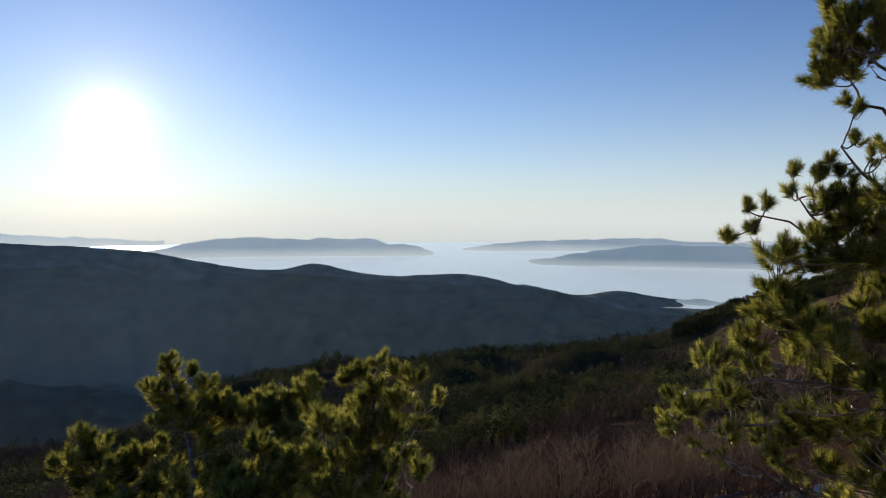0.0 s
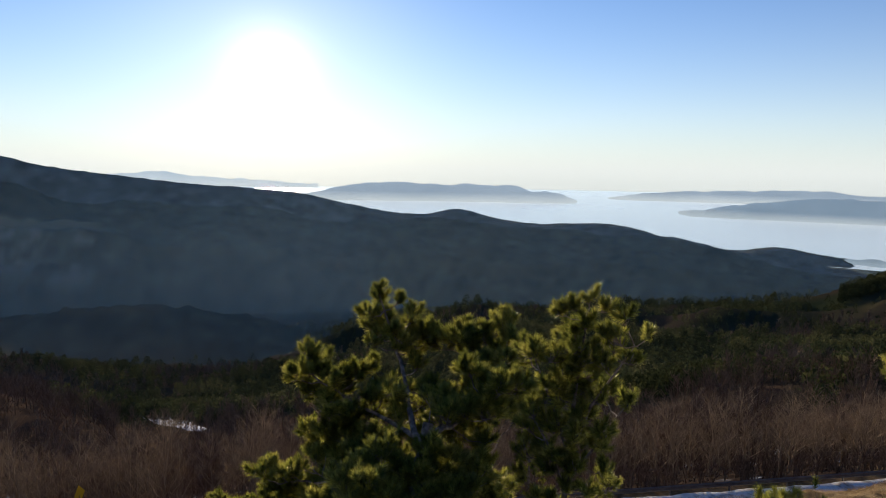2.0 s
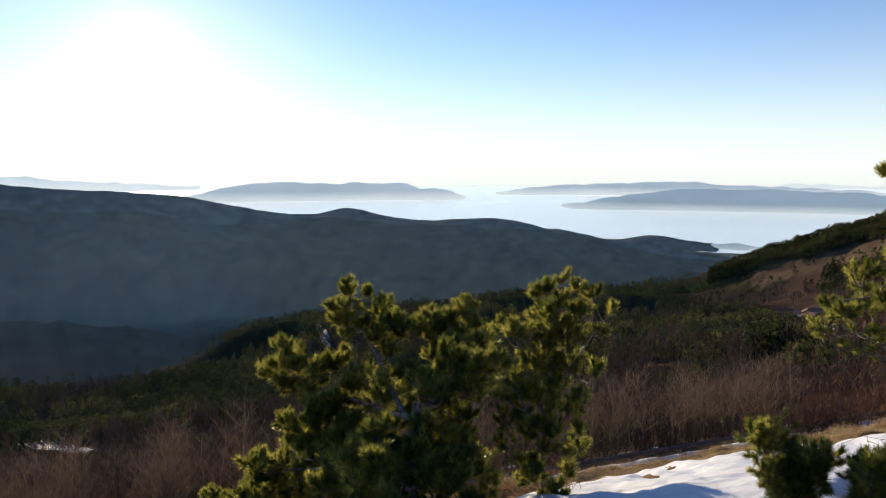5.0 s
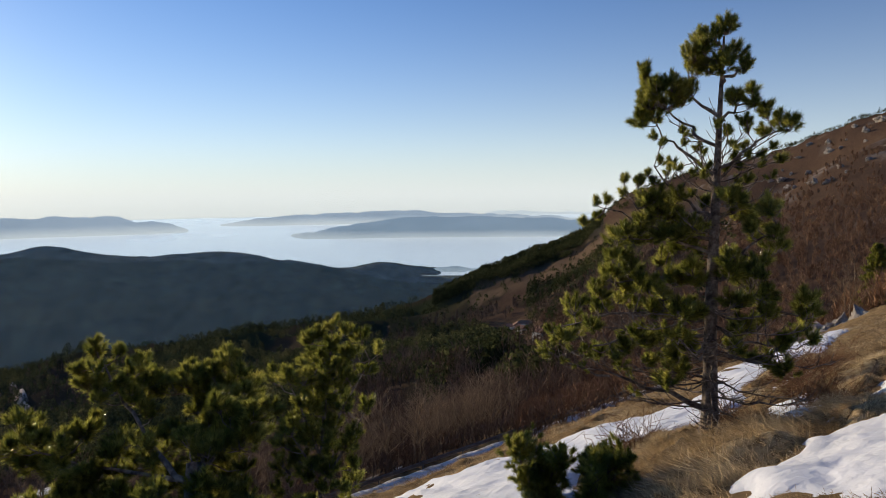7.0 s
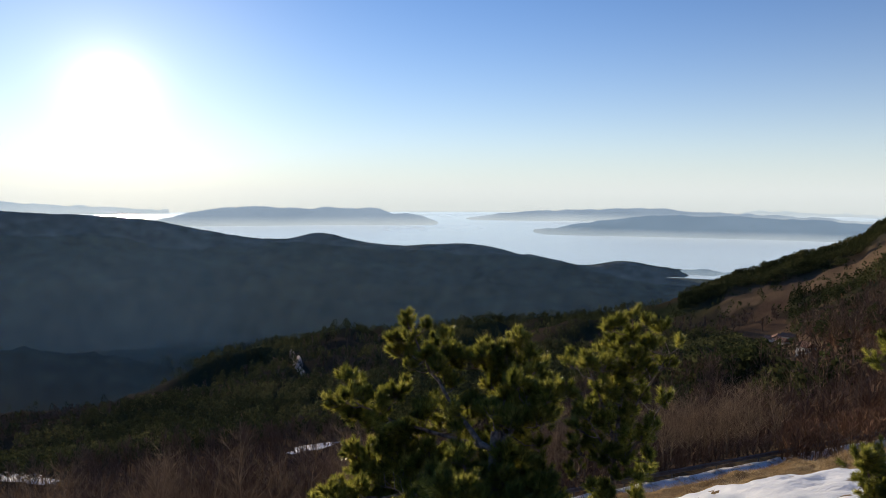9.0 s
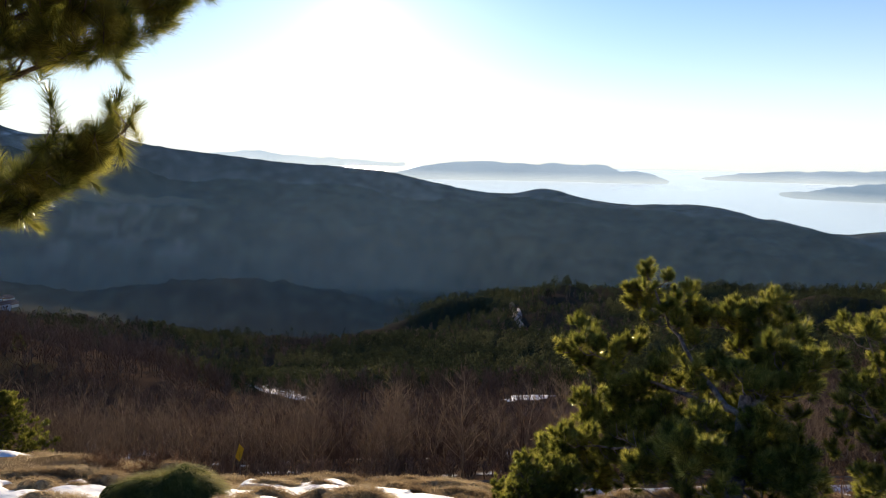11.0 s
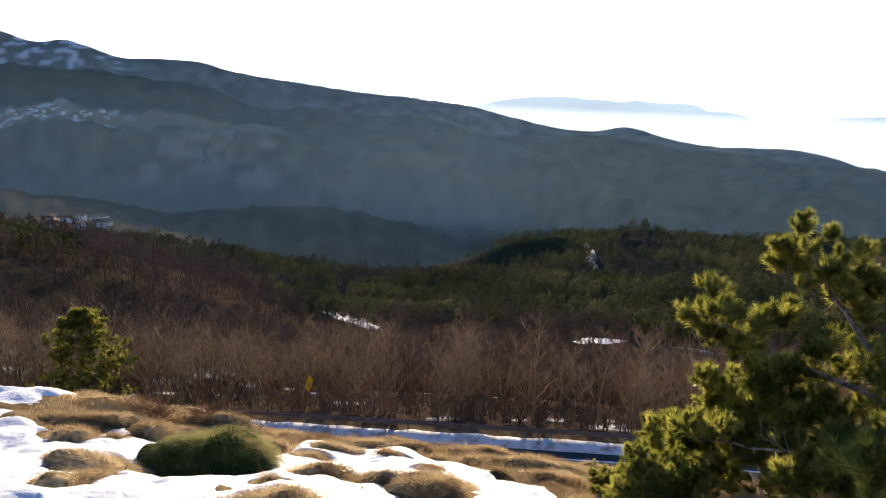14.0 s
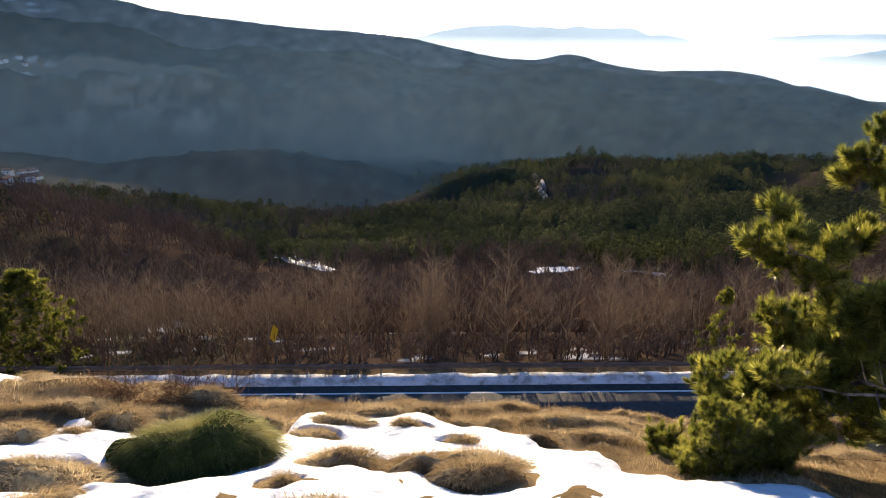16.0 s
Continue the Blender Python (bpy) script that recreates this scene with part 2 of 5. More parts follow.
SHELF = [(-180, 8), (-80, -4), (-58, -4.25), (-46, -4.55), (-40, -4.95), (-36, -6), (-20, -7), (10, -8.2), (20, -9), (35, -8), (55, -3), (90, 5), (180, 8)]
UPHILL = [(-180, 8), (-80, 0.5), (-58, -0.3), (-53, -0.55), (-48.5, -0.95), (-43.4, -2.05), (-39, -3.3), (-30, -3.6), (-20, -4.9), (-10, -5.3), (5, -6.2), (20, -8.4), (35, -8.5), (55, -4), (90, 4), (180, 8)]
DIP = [(-180, 8), (-80, -0.2), (-58, -1.0), (-48, -1.6), (-39, -3.1), (-30, -3.0), (-20, -4.3), (-10, -4.6), (5, -5.4), (20, -7.9), (35, -8.5), (55, -5), (90, 3), (180, 8)]
CREST = [(-180, 8), (-90, 4), (-66, 2.6), (-58, 2.0), (-55, 1.2), (-53.6, 1.46), (-49.3, 0.33), (-47.5, 0.42), (-44.9, 0.36), (-42, -0.32), (-35.7, -1.18), (-31, -1.68), (-27, -1.92), (-23, -2.38), (-19.3, -3.2), (-14.2, -3.93), (-12.9, -3.9), (-10.8, -3.46),
         (-6.5, -4.3), (-3.5, -4.57), (1, -4.38), (3.5, -4.6), (7.1, -5.5), (9, -5.7), (11.3, -6.14), (14.7, -5.66), (16.6, -5.95), (19, -6.4), (21.5, -7.3), (26, -9), (40, -9), (90, 3), (180, 8)]
# a wooded brow in front of the left-hand hump, and the hollow behind it
BROW = [(-180, 10), (-120, 4), (-80, -8.5), (-66, -10.6), (-59.7, -11.35), (-54.4, -12.4), (-48.5, -13.6), (-43.4, -14.8), (-37, -15.8), (-32.7, -16.25), (-28.4, -15.85), (-25.4, -15.3), (-22.5, -15.2), (-18, -15.0), (180, 8)]
RADII = (140.0, 360.0, 640.0, 860.0, 1010.0, 1045.0, 1170.0, 1215.0, 1300.0, 1500.0)
SEA_Z = -150.0 + EYE


def near_z(x, y):
    """The open slope, its steep lower bank, the road's level bench and the bank below it."""
    u, v = NX * x + NY * y, MX * x + MY * y
    top = -0.428 * u - 0.015 * v - 0.02 + 0.0028 * np.clip(v - 6, 0, 40) ** 1.6
    edge = 13.0 + 1.0 * smooth((v - 2) / 6) + 0.6 * vnoise(v / 7.0, 3.1, 5)
    z_edge = -0.428 * edge - 0.015 * v - 0.02
    bank = z_edge + (ROAD_Z - z_edge) * np.clip((u - edge) / (28.8 - edge), 0, 1) ** 0.85
    below = ROAD_Z - 0.42 * np.maximum(u - ROAD_U - 1.2, 0)
    top = top - 0.62 * np.exp(-((u - 11.6) / 2.2) ** 2 - ((v - 1.5) / 3.5) ** 2)
    top = top + (0.28 * smooth((-0.5 - v) / 3) - 0.15) * smooth((u - 9.8) / 4.0) * smooth((4 - v) / 5) + 0.6 * smooth((-7.5 - v) / 4) * smooth((u - 9) / 4)
    top = top - 0.42 * smooth((u - 9) / 4) * smooth((v - 3.5) / 3)
    k = smooth((u - edge + 1.2) / 2.4)
    z = top * (1 - k) + bank * k
    bench = smooth((u - 28.6) / 1.0)
    z = z * (1 - bench) + ROAD_Z * bench
    return np.where(u > ROAD_U + 1.2, below, z), u, v


def ground_z(x, y):
    x, y = np.asarray(x, float), np.asarray(y, float)
    dx, dy = x - CX, y - CY
    r = np.hypot(dx, dy) + 1e-6
    az = np.degrees(np.arctan2(dx, dy))
    zs = [EYE + R * np.tan(np.radians(curve_az(az, k))) for R, k in zip(RADII, (VALLEY, FOREST, LOWHILL, FOOT, SHELF_LOW, SHELF, UPHILL, DIP, CREST))] + [np.full_like(r, SEA_Z - 6)]
    zn, u, v = near_z(x, y)
    z = zs[0].copy()
    for i in range(len(RADII) - 1):
        t = (r - RADII[i]) / (RADII[i + 1] - RADII[i])
        zi = zs[i] + (zs[i + 1] - zs[i]) * (smooth(t) if i > 1 else np.clip(t, 0, 1))
        z = np.where(r >= RADII[i], zi, z)
    z = np.where(r >= RADII[-1], SEA_Z - 6, z)
    brow = EYE + 430 * np.tan(np.radians(curve_az(az, BROW)))
    hollow = EYE + 510 * np.tan(np.radians(curve_az(az, BROW) - 0.9))
    zl = np.where(r < 430, zs[1] + (brow - zs[1]) * smooth((r - 360) / 70), np.where(r < 510, brow + (hollow - brow) * smooth((r - 430) / 80), hollow + (zs[2] - hollow) * smooth((r - 510) / 130)))
    wl = smooth((-18 - az) / 4) * smooth((az + 80) / 12) * ((r > 360) & (r < 640))
    z = z * (1 - wl) + zl * wl
    # a spur and a shaded gully on the pine hill, and a bare spur below it
    z = z + 3 * np.exp(-((az + 9.5) / 3.6) ** 2 - ((r - 500) / 60) ** 2) - 13 * np.exp(-((az + 2.8) / 2.6) ** 2 - ((r - 500) / 70) ** 2) + 8 * np.exp(-((az - 0.5) / 3.0) ** 2 - ((r - 360) / 28) ** 2) - 9 * np.exp(-((az + 1) / 6.0) ** 2 - ((r - 420) / 28) ** 2) + 4 * np.exp(-((az - 4) / 3.5) ** 2 - ((r - 540) / 40) ** 2)
    hill = fbm(x / 90.0, y / 90.0, 4, 11) * np.clip((r - 120) / 220, 0, 1) * 17 * np.where(r > 1230, np.clip((1290 - r) / 60, 0, 1), 1) * np.where((r > 560) & (r < 700), 0.25, 1)
    fine = fbm(x / 9.0, y / 9.0, 3, 21) * np.clip((r - 300) / 400, 0, 1) * np.where(r > 1200, 2.0, 5.0)
    fold = (0.5 - np.abs(vnoise(x / 75.0, y / 75.0, 13)) * 2.4 + 0.6 * vnoise(x / 34.0, y / 34.0, 14)) * 15 * smooth((r - 300) / 70) * smooth((585 - r) / 60) * smooth((az + 24) / 6) * smooth((22 - az) / 8)
    z = z + hill + fine + fold
    w = smooth((r - 62) / 80)
    return zn * (1 - w) + z * w


def turf(x, y):
    """Small tussocks and hollows of the open slope."""
    r = np.hypot(x - CX, y - CY)
    u = NX * x + NY * y
    k = np.clip(1 - (r - 30) / 30, 0, 1) * np.where(u > 27, 0, 1)
    hump = 0.5 - np.abs(vnoise(x / 0.75, y / 0.75, 33)) * 2.2
    return k * (0.17 * fbm(x / 0.9, y / 0.9, 3, 31) + 0.13 * vnoise(x / 3.0, y / 3.0, 41) + 0.11 * hump)


def mesh_object(name, verts, faces, mat, parent=None, smooth_faces=True):
    me = bpy.data.meshes.new(name)
    me.from_pydata(np.asarray(verts).tolist(), [], faces if isinstance(faces, list) else faces.tolist())
    if smooth_faces:
        me.polygons.foreach_set("use_smooth", [True] * len(me.polygons))
    me.materials.append(mat)
    me.update()
    ob = new(name, me)
    if parent:
        ob.parent = parent
    return ob


def grid_faces(nu, nv, wrap=False):
    i, j = np.meshgrid(np.arange(nu - 1), np.arange(nv if wrap else nv - 1), indexing="ij")
    jn = (j + 1) % nv
    return np.stack([i * nv + j, i * nv + jn, (i + 1) * nv + jn, (i + 1) * nv + j], -1).reshape(-1, 4)


azs = np.concatenate([np.arange(-78, 72, 0.34), np.arange(72, 282, 3.0)])
rings = np.concatenate([[0.05], np.exp(np.linspace(math.log(0.5), math.log(1000), 235)), np.arange(1006, 1312, 6.0), [1340, 1400, 1480, 1620]])
RR, AA = np.meshgrid(rings, np.radians(azs), indexing="ij")
gx, gy = CX + RR * np.sin(AA), CY + RR * np.cos(AA)
gz = ground_z(gx, gy) + turf(gx, gy)
ground = mesh_object("ground", np.stack([gx, gy, gz], -1).reshape(-1, 3), grid_faces(len(rings), len(azs), True), M_EARTH)
tagged(ground, "steep dry grass slope falling into a forested valley", "ground", kind="structure")

# ---- sea and far islands ----
sea_r = np.linspace(1255, 4960, 40)
sea_a = np.radians(np.arange(-180, 180, 3.0))
SR, SA = np.meshgrid(sea_r, sea_a, indexing="ij")
M_SEA = material("mist_glow_sea", [(0.30, 0.38, 0.44), (0.38, 0.46, 0.50)], 0.19, 0.002, spec=0.6)
# the water itself glows, in place of sunlit mist lying on it
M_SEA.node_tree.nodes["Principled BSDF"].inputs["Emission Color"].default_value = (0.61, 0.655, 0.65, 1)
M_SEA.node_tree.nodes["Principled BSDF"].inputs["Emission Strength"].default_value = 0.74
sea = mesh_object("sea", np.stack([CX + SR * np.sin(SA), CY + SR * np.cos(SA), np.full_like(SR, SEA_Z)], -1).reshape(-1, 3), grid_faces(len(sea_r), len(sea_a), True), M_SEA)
tagged(sea, "calm pale sea with morning mist painted in as glow", "sea", kind="structure")


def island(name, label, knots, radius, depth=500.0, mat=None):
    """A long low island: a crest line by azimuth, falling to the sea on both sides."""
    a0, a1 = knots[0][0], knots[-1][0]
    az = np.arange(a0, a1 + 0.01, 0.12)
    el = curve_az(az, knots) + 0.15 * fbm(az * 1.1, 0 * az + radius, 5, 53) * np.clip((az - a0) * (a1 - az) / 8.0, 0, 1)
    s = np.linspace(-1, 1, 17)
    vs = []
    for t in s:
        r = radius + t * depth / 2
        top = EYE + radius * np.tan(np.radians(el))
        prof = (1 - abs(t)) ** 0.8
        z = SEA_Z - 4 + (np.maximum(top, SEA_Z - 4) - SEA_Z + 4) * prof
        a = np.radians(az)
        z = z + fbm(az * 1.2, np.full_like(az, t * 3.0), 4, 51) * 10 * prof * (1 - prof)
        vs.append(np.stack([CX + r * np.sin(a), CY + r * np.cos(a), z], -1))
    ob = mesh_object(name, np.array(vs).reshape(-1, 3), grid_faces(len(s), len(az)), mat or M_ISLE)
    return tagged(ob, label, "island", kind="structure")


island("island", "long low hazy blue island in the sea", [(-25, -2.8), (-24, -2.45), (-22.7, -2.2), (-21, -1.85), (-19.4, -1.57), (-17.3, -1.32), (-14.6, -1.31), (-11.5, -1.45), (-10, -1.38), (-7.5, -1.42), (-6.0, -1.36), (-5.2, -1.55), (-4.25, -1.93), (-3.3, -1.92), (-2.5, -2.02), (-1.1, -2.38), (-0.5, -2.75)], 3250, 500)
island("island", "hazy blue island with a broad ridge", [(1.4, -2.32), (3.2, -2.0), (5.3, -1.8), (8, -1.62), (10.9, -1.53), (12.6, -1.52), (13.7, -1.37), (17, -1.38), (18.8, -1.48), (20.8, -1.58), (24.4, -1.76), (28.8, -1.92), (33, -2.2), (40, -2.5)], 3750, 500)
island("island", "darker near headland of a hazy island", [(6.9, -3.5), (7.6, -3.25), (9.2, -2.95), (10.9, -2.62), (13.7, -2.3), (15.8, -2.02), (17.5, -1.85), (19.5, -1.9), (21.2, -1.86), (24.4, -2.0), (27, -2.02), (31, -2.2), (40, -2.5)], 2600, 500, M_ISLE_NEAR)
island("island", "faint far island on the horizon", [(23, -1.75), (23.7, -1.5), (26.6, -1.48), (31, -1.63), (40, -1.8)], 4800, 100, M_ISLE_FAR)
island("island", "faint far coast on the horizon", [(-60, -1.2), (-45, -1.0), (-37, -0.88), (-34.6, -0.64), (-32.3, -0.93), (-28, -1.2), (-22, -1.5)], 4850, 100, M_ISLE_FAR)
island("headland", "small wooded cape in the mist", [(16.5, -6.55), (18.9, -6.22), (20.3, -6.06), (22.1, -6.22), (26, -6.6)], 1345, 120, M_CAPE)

# ---- plants: shared builders ----


def fast_tris(name, tri, mat, parent=None):
    """A mesh of loose triangles from an array (n, 3, 3)."""
    tri = np.asarray(tri, np.float32).reshape(-1, 3)
    n = len(tri)
    me = bpy.data.meshes.new(name)
    me.vertices.add(n)
    me.vertices.foreach_set("co", tri.ravel())
    me.loops.add(n)
    me.loops.foreach_set("vertex_index", np.arange(n, dtype=np.int32))
    me.polygons.add(n // 3)
    me.polygons.foreach_set("loop_start", np.arange(0, n, 3, dtype=np.int32))
    me.materials.append(mat)
    me.update(calc_edges=True)
    ob = new(name, me)
    if parent:
        ob.parent = parent
    return ob


def tube(points, radii, sides=6):
    """Vertices and quads of a tapering tube along points."""
    pts = np.asarray(points, float)
    tan = np.gradient(pts, axis=0)
    tan /= np.linalg.norm(tan, axis=1)[:, None] + 1e-9
    ref = np.where(np.abs(tan[:, 2:3]) > 0.9, np.array([[1.0, 0, 0]]), np.array([[0, 0, 1.0]]))
    a = np.cross(tan, ref)
    a /= np.linalg.norm(a, axis=1)[:, None] + 1e-9
    b = np.cross(tan, a)
    th = np.arange(sides) * 2 * np.pi / sides
    ring = a[:, None] * np.cos(th)[None, :, None] + b[:, None] * np.sin(th)[None, :, None]
    v = (pts[:, None] + ring * np.asarray(radii)[:, None, None]).reshape(-1, 3)
    return v, grid_faces(len(pts), sides, True)


class Bark:
    """Gathers tubes into one mesh."""

    def __init__(self):
        self.v, self.f, self.n = [], [], 0

    def add(self, points, radii, sides=6):
        v, f = tube(points, radii, sides)
        self.v.append(v)
        self.f.append(f + self.n)
        self.n += len(v)

    def make(self, name, mat, parent):
        return mesh_object(name, np.concatenate(self.v), np.concatenate(self.f), mat, parent)


def bent(p0, p1, sag, rng, n=6, wob=0.05):
    """A bent line from p0 to p1: sag lowers (or lifts) its middle."""
    t = np.linspace(0, 1, n)[:, None]
    p = np.asarray(p0) * (1 - t) + np.asarray(p1) * t
    p[:, 2] += sag * 4 * (t * (1 - t))[:, 0]
    L = np.linalg.norm(np.asarray(p1) - np.asarray(p0))
    p[1:-1] += rng.normal(0, wob * L * 0.3, (n - 2, 3))
    return p


rng_t = np.random.default_rng(5)


def brush_template(count, w, shoot, needle):
    """Needles in a bottle-brush round a shoot that ends at the origin and points along +z, in metres."""
    f = rng_t.uniform(0, 1, count) ** 0.8
    ang = np.radians(62 - 38 * f + rng_t.normal(0, 11, count))
    th = rng_t.uniform(0, 2 * np.pi, count)
    d = np.stack([np.sin(ang) * np.cos(th), np.sin(ang) * np.sin(th), np.cos(ang)], -1)
    L = needle * rng_t.uniform(0.75, 1.15, count)
    side = np.cross(d, rng_t.normal(0, 1, (count, 3)))
    side /= np.linalg.norm(side, axis=1)[:, None]
    base = np.stack([0 * f, 0 * f, -shoot * (1 - f)], -1) + d * 0.005
    return np.stack([base + side * w, base - side * w, base + d * L[:, None]], 1)


TUFTS = [brush_template(170, 0.0034, 0.13, 0.105) for _ in range(8)]
FINE = [brush_template(300, 0.0015, 0.20, 0.115) for _ in range(6)]       # for boughs close to the path
COARSE = [brush_template(150, 0.0040, 0.13, 0.105) for _ in range(8)]     # for trees that are never near


NEAR_SIZE = 0.98          # the size that marks boughs close to the path


def place_tufts(spots, rng, size=1.0):
    """Tufts at (point, direction) spots as one triangle array."""
    out = []
    for p, d in spots:
        d = np.asarray(d, float)
        d = d / (np.linalg.norm(d) + 1e-9)
        r = np.cross(d, rng.normal(0, 1, 3))
        r /= np.linalg.norm(r) + 1e-9
        q = np.cross(d, r)
        m = np.stack([r, q, d], 0)
        kit = COARSE if size > 1.0 else FINE if size == NEAR_SIZE else TUFTS
        out.append(kit[rng.integers(len(kit))] @ m * (size * rng.uniform(0.65, 1.15)) + p)
    return np.concatenate(out)


def pine_limb(tree, p0, direction, length, rise, rng, full=1.0, thick=0.022, tuft=1.0, bare_part=0.35, sag=None):
    """One limb: a bent branch with side shoots, each ending in tufts of needles."""
    d = np.array([direction[0], direction[1], 0.0])
    d /= np.linalg.norm(d) + 1e-9
    p1 = np.asarray(p0) + d * length * math.cos(rise) + np.array([0, 0, length * math.sin(rise)])
    main = bent(p0, p1, (-0.07 * length) if sag is None else sag, rng, 7)
    bark, spots = Bark(), []
    bark.add(main, np.linspace(thick, 0.006, 7), 5)
    n = max(3, int(round(length / 0.125)))
    for k in range(n):
        t = bare_part + (1 - bare_part) * (k + rng.uniform(0, 0.9)) / n
        i = t * 6
        j = min(5, int(i))
        p = main[j] + (main[j + 1] - main[j]) * (i - j)
        fwd = main[j + 1] - main[j]
        fwd /= np.linalg.norm(fwd)
        side = np.cross(fwd, [0, 0, 1]) * (1 if k % 2 else -1)
        sl = length * rng.uniform(0.15, 0.36) * (1.2 - t) + 0.12
        q = p + (fwd * 0.6 + side * rng.uniform(0.3, 0.8) + np.array([0, 0, rng.uniform(0.0, 0.75)])) * sl
        tw = bent(p, q, -0.10 * sl, rng, 4)
        bark.add(tw, np.linspace(0.008, 0.0035, 4), 3)
        if rng.uniform() < full:
            spots.append((q, (q - tw[1]) / sl * 0.8 + np.array([0, 0, 0.35]) + rng.normal(0, 0.3, 3)))
            for _ in range(3 if sl > 0.26 else 2):
                if rng.uniform() < full:
                    c = tw[2] + (q - tw[2]) * rng.uniform(-0.4, 0.9)
                    o = rng.normal(0, 0.07, 3)
                    bark.add([c, c + o * 0.8], [0.004, 0.003], 3)
                    spots.append((c + o, (q - p) / sl * 0.6 + o * 9 + np.array([0, 0, 0.3])))
    if full > 0.2:
        e = (p1 - main[4]) / (np.linalg.norm(p1 - main[4]) + 1e-9)
        spots.append((p1, e * 0.9 + np.array([0, 0, 0.5])))
        for _ in range(5):
            o = rng.normal(0, 0.08, 3)
            spots.append((p1 - d * 0.06 + o, e * 0.7 + o * 8 + np.array([0, 0, 0.35])))
    limb = bark.make("limb", M_BARK, tree)
    if spots:
        fast_tris("needles", place_tufts(spots, rng, tuft), M_NEEDLE, limb)
    return limb


def stem(tree, points, r0, r1, name="trunk", sides=10):
    b = Bark()
    pts = np.asarray(points, float)
    t = np.linspace(0, 1, len(pts))
    tt = np.linspace(0, 1, 26)
    fine = np.stack([np.interp(tt, t, pts[:, k]) for k in range(3)], -1)
    ker = np.array([0.25, 0.5, 0.25])
    for _ in range(3):
        fine[1:-1] = ker[0] * fine[:-2] + ker[1] * fine[1:-1] + ker[2] * fine[2:]
    b.add(fine, (r0 + (r1 - r0) * tt ** 0.85) * (1 + 0.6 * np.exp(-tt * 30) * (r0 > 0.07)), sides)
    b.make(name, M_BARK, tree)
    return fine


def crown_on(tree, line, rng, h0, lmax, lmin, gap, full=0.95, rise=(0.15, 0.75), tuft=1.0, thick=0.02, power=0.8, whorl=3):
    """Limbs in loose whorls along a stem from fraction h0 to its tip."""
    L = np.concatenate([[0], np.cumsum(np.linalg.norm(np.diff(line, axis=0), axis=1))])
    total, s, a = L[-1], L[-1] * h0, rng.uniform(0, 6.28)
    while s < total * 0.97:
        f = (s / total - h0) / (1 - h0)
        for _ in range(whorl):
            a += 6.28 / whorl + rng.uniform(-0.5, 0.5)
            ln = (lmin + (lmax - lmin) * (1 - f) ** power) * rng.uniform(0.65, 1.15)
            p = np.array([np.interp(s + rng.uniform(-0.05, 0.05), L, line[:, k]) for k in range(3)])
            pine_limb(tree, p, (math.cos(a), math.sin(a)), ln, rise[0] + (rise[1] - rise[0]) * f + rng.uniform(-0.12, 0.12), rng, full, thick * (1.15 - f), tuft, 0.25)
        s += gap * rng.uniform(0.8, 1.2)
    tip = line[-1]
    spots = [(tip + o * np.array([1, 1, 1.3]) - np.array([0, 0, 0.10]), o * 9 + np.array([0, 0, 0.7])) for o in rng.normal(0, 0.075, (8, 3))]
    fast_tris("needles", place_tufts(spots, rng, tuft), M_NEEDLE, tree)


def gz1(x, y):
    return float(ground_z(np.array([x]), np.array([y]))[0])


def empty_at(name, x, y, z, label, category, group=""):
    e = new(name)
    e.empty_display_size = 0.2
    return tagged(e, label, category, group)

# ---- the pines of the open slope ----


def limb_to(tree, p0, p1, rng, full=0.95, thick=0.02, tuft=1.0, bare_part=0.3, sag=None):
    d = np.asarray(p1, float) - np.asarray(p0, float)
    flat = math.hypot(d[0], d[1])
    return pine_limb(tree, p0, (d[0], d[1]), float(np.linalg.norm(d)), math.atan2(d[2], flat), rng, full, thick, tuft, bare_part, sag)


def between(points, n=14):
    """Points laid evenly along a bent line."""
    pts = np.asarray(points, float)
    t = np.linspace(0, len(pts) - 1, n)
    return np.stack([np.interp(t, np.arange(len(pts)), pts[:, k]) for k in range(3)], -1)


def needle_head(tree, root, c, r, rng, tuft, count, thick=0.014, joined=None):
    """A twig that ends in a rounded head of needle brushes, most of them turned up; joined gathers it for one crown."""
    c, root = np.asarray(c, float), np.asarray(root, float)
    L = np.linalg.norm(c - root)
    low = c - np.array([0, 0, 0.45 * r]) + (root - c) / (L + 1e-6) * 0.3 * r
    main = bent(root, low, -0.10 * L, rng, 6, 0.07)
    bark, spots = joined or (Bark(), [])
    bark.add(main, np.linspace(thick * (0.7 + 0.5 * min(L, 1.2)), 0.006, 6), 5)
    for k in range(count):
        d = rng.normal(0, 1, 3) + np.array([0, 0, 0.45])
        d /= np.linalg.norm(d)
        p = c + d * np.array([1.1, 1.1, 0.8]) * r * rng.uniform(0.45, 1.0)
        foot = main[4] + (main[5] - main[4]) * rng.uniform(0, 1)
        bark.add(bent(foot, p, -0.04, rng, 4, 0.1), np.linspace(0.006, 0.0035, 4), 3)
        spots.append((p, d * 0.75 + (p - foot) * 0.6 + np.array([0, 0, 0.75])))
    if joined:
        return None
    limb = bark.make("limb", M_BARK, tree)
    fast_tris("needles", place_tufts(spots, rng, tuft), M_NEEDLE, limb)
    return limb


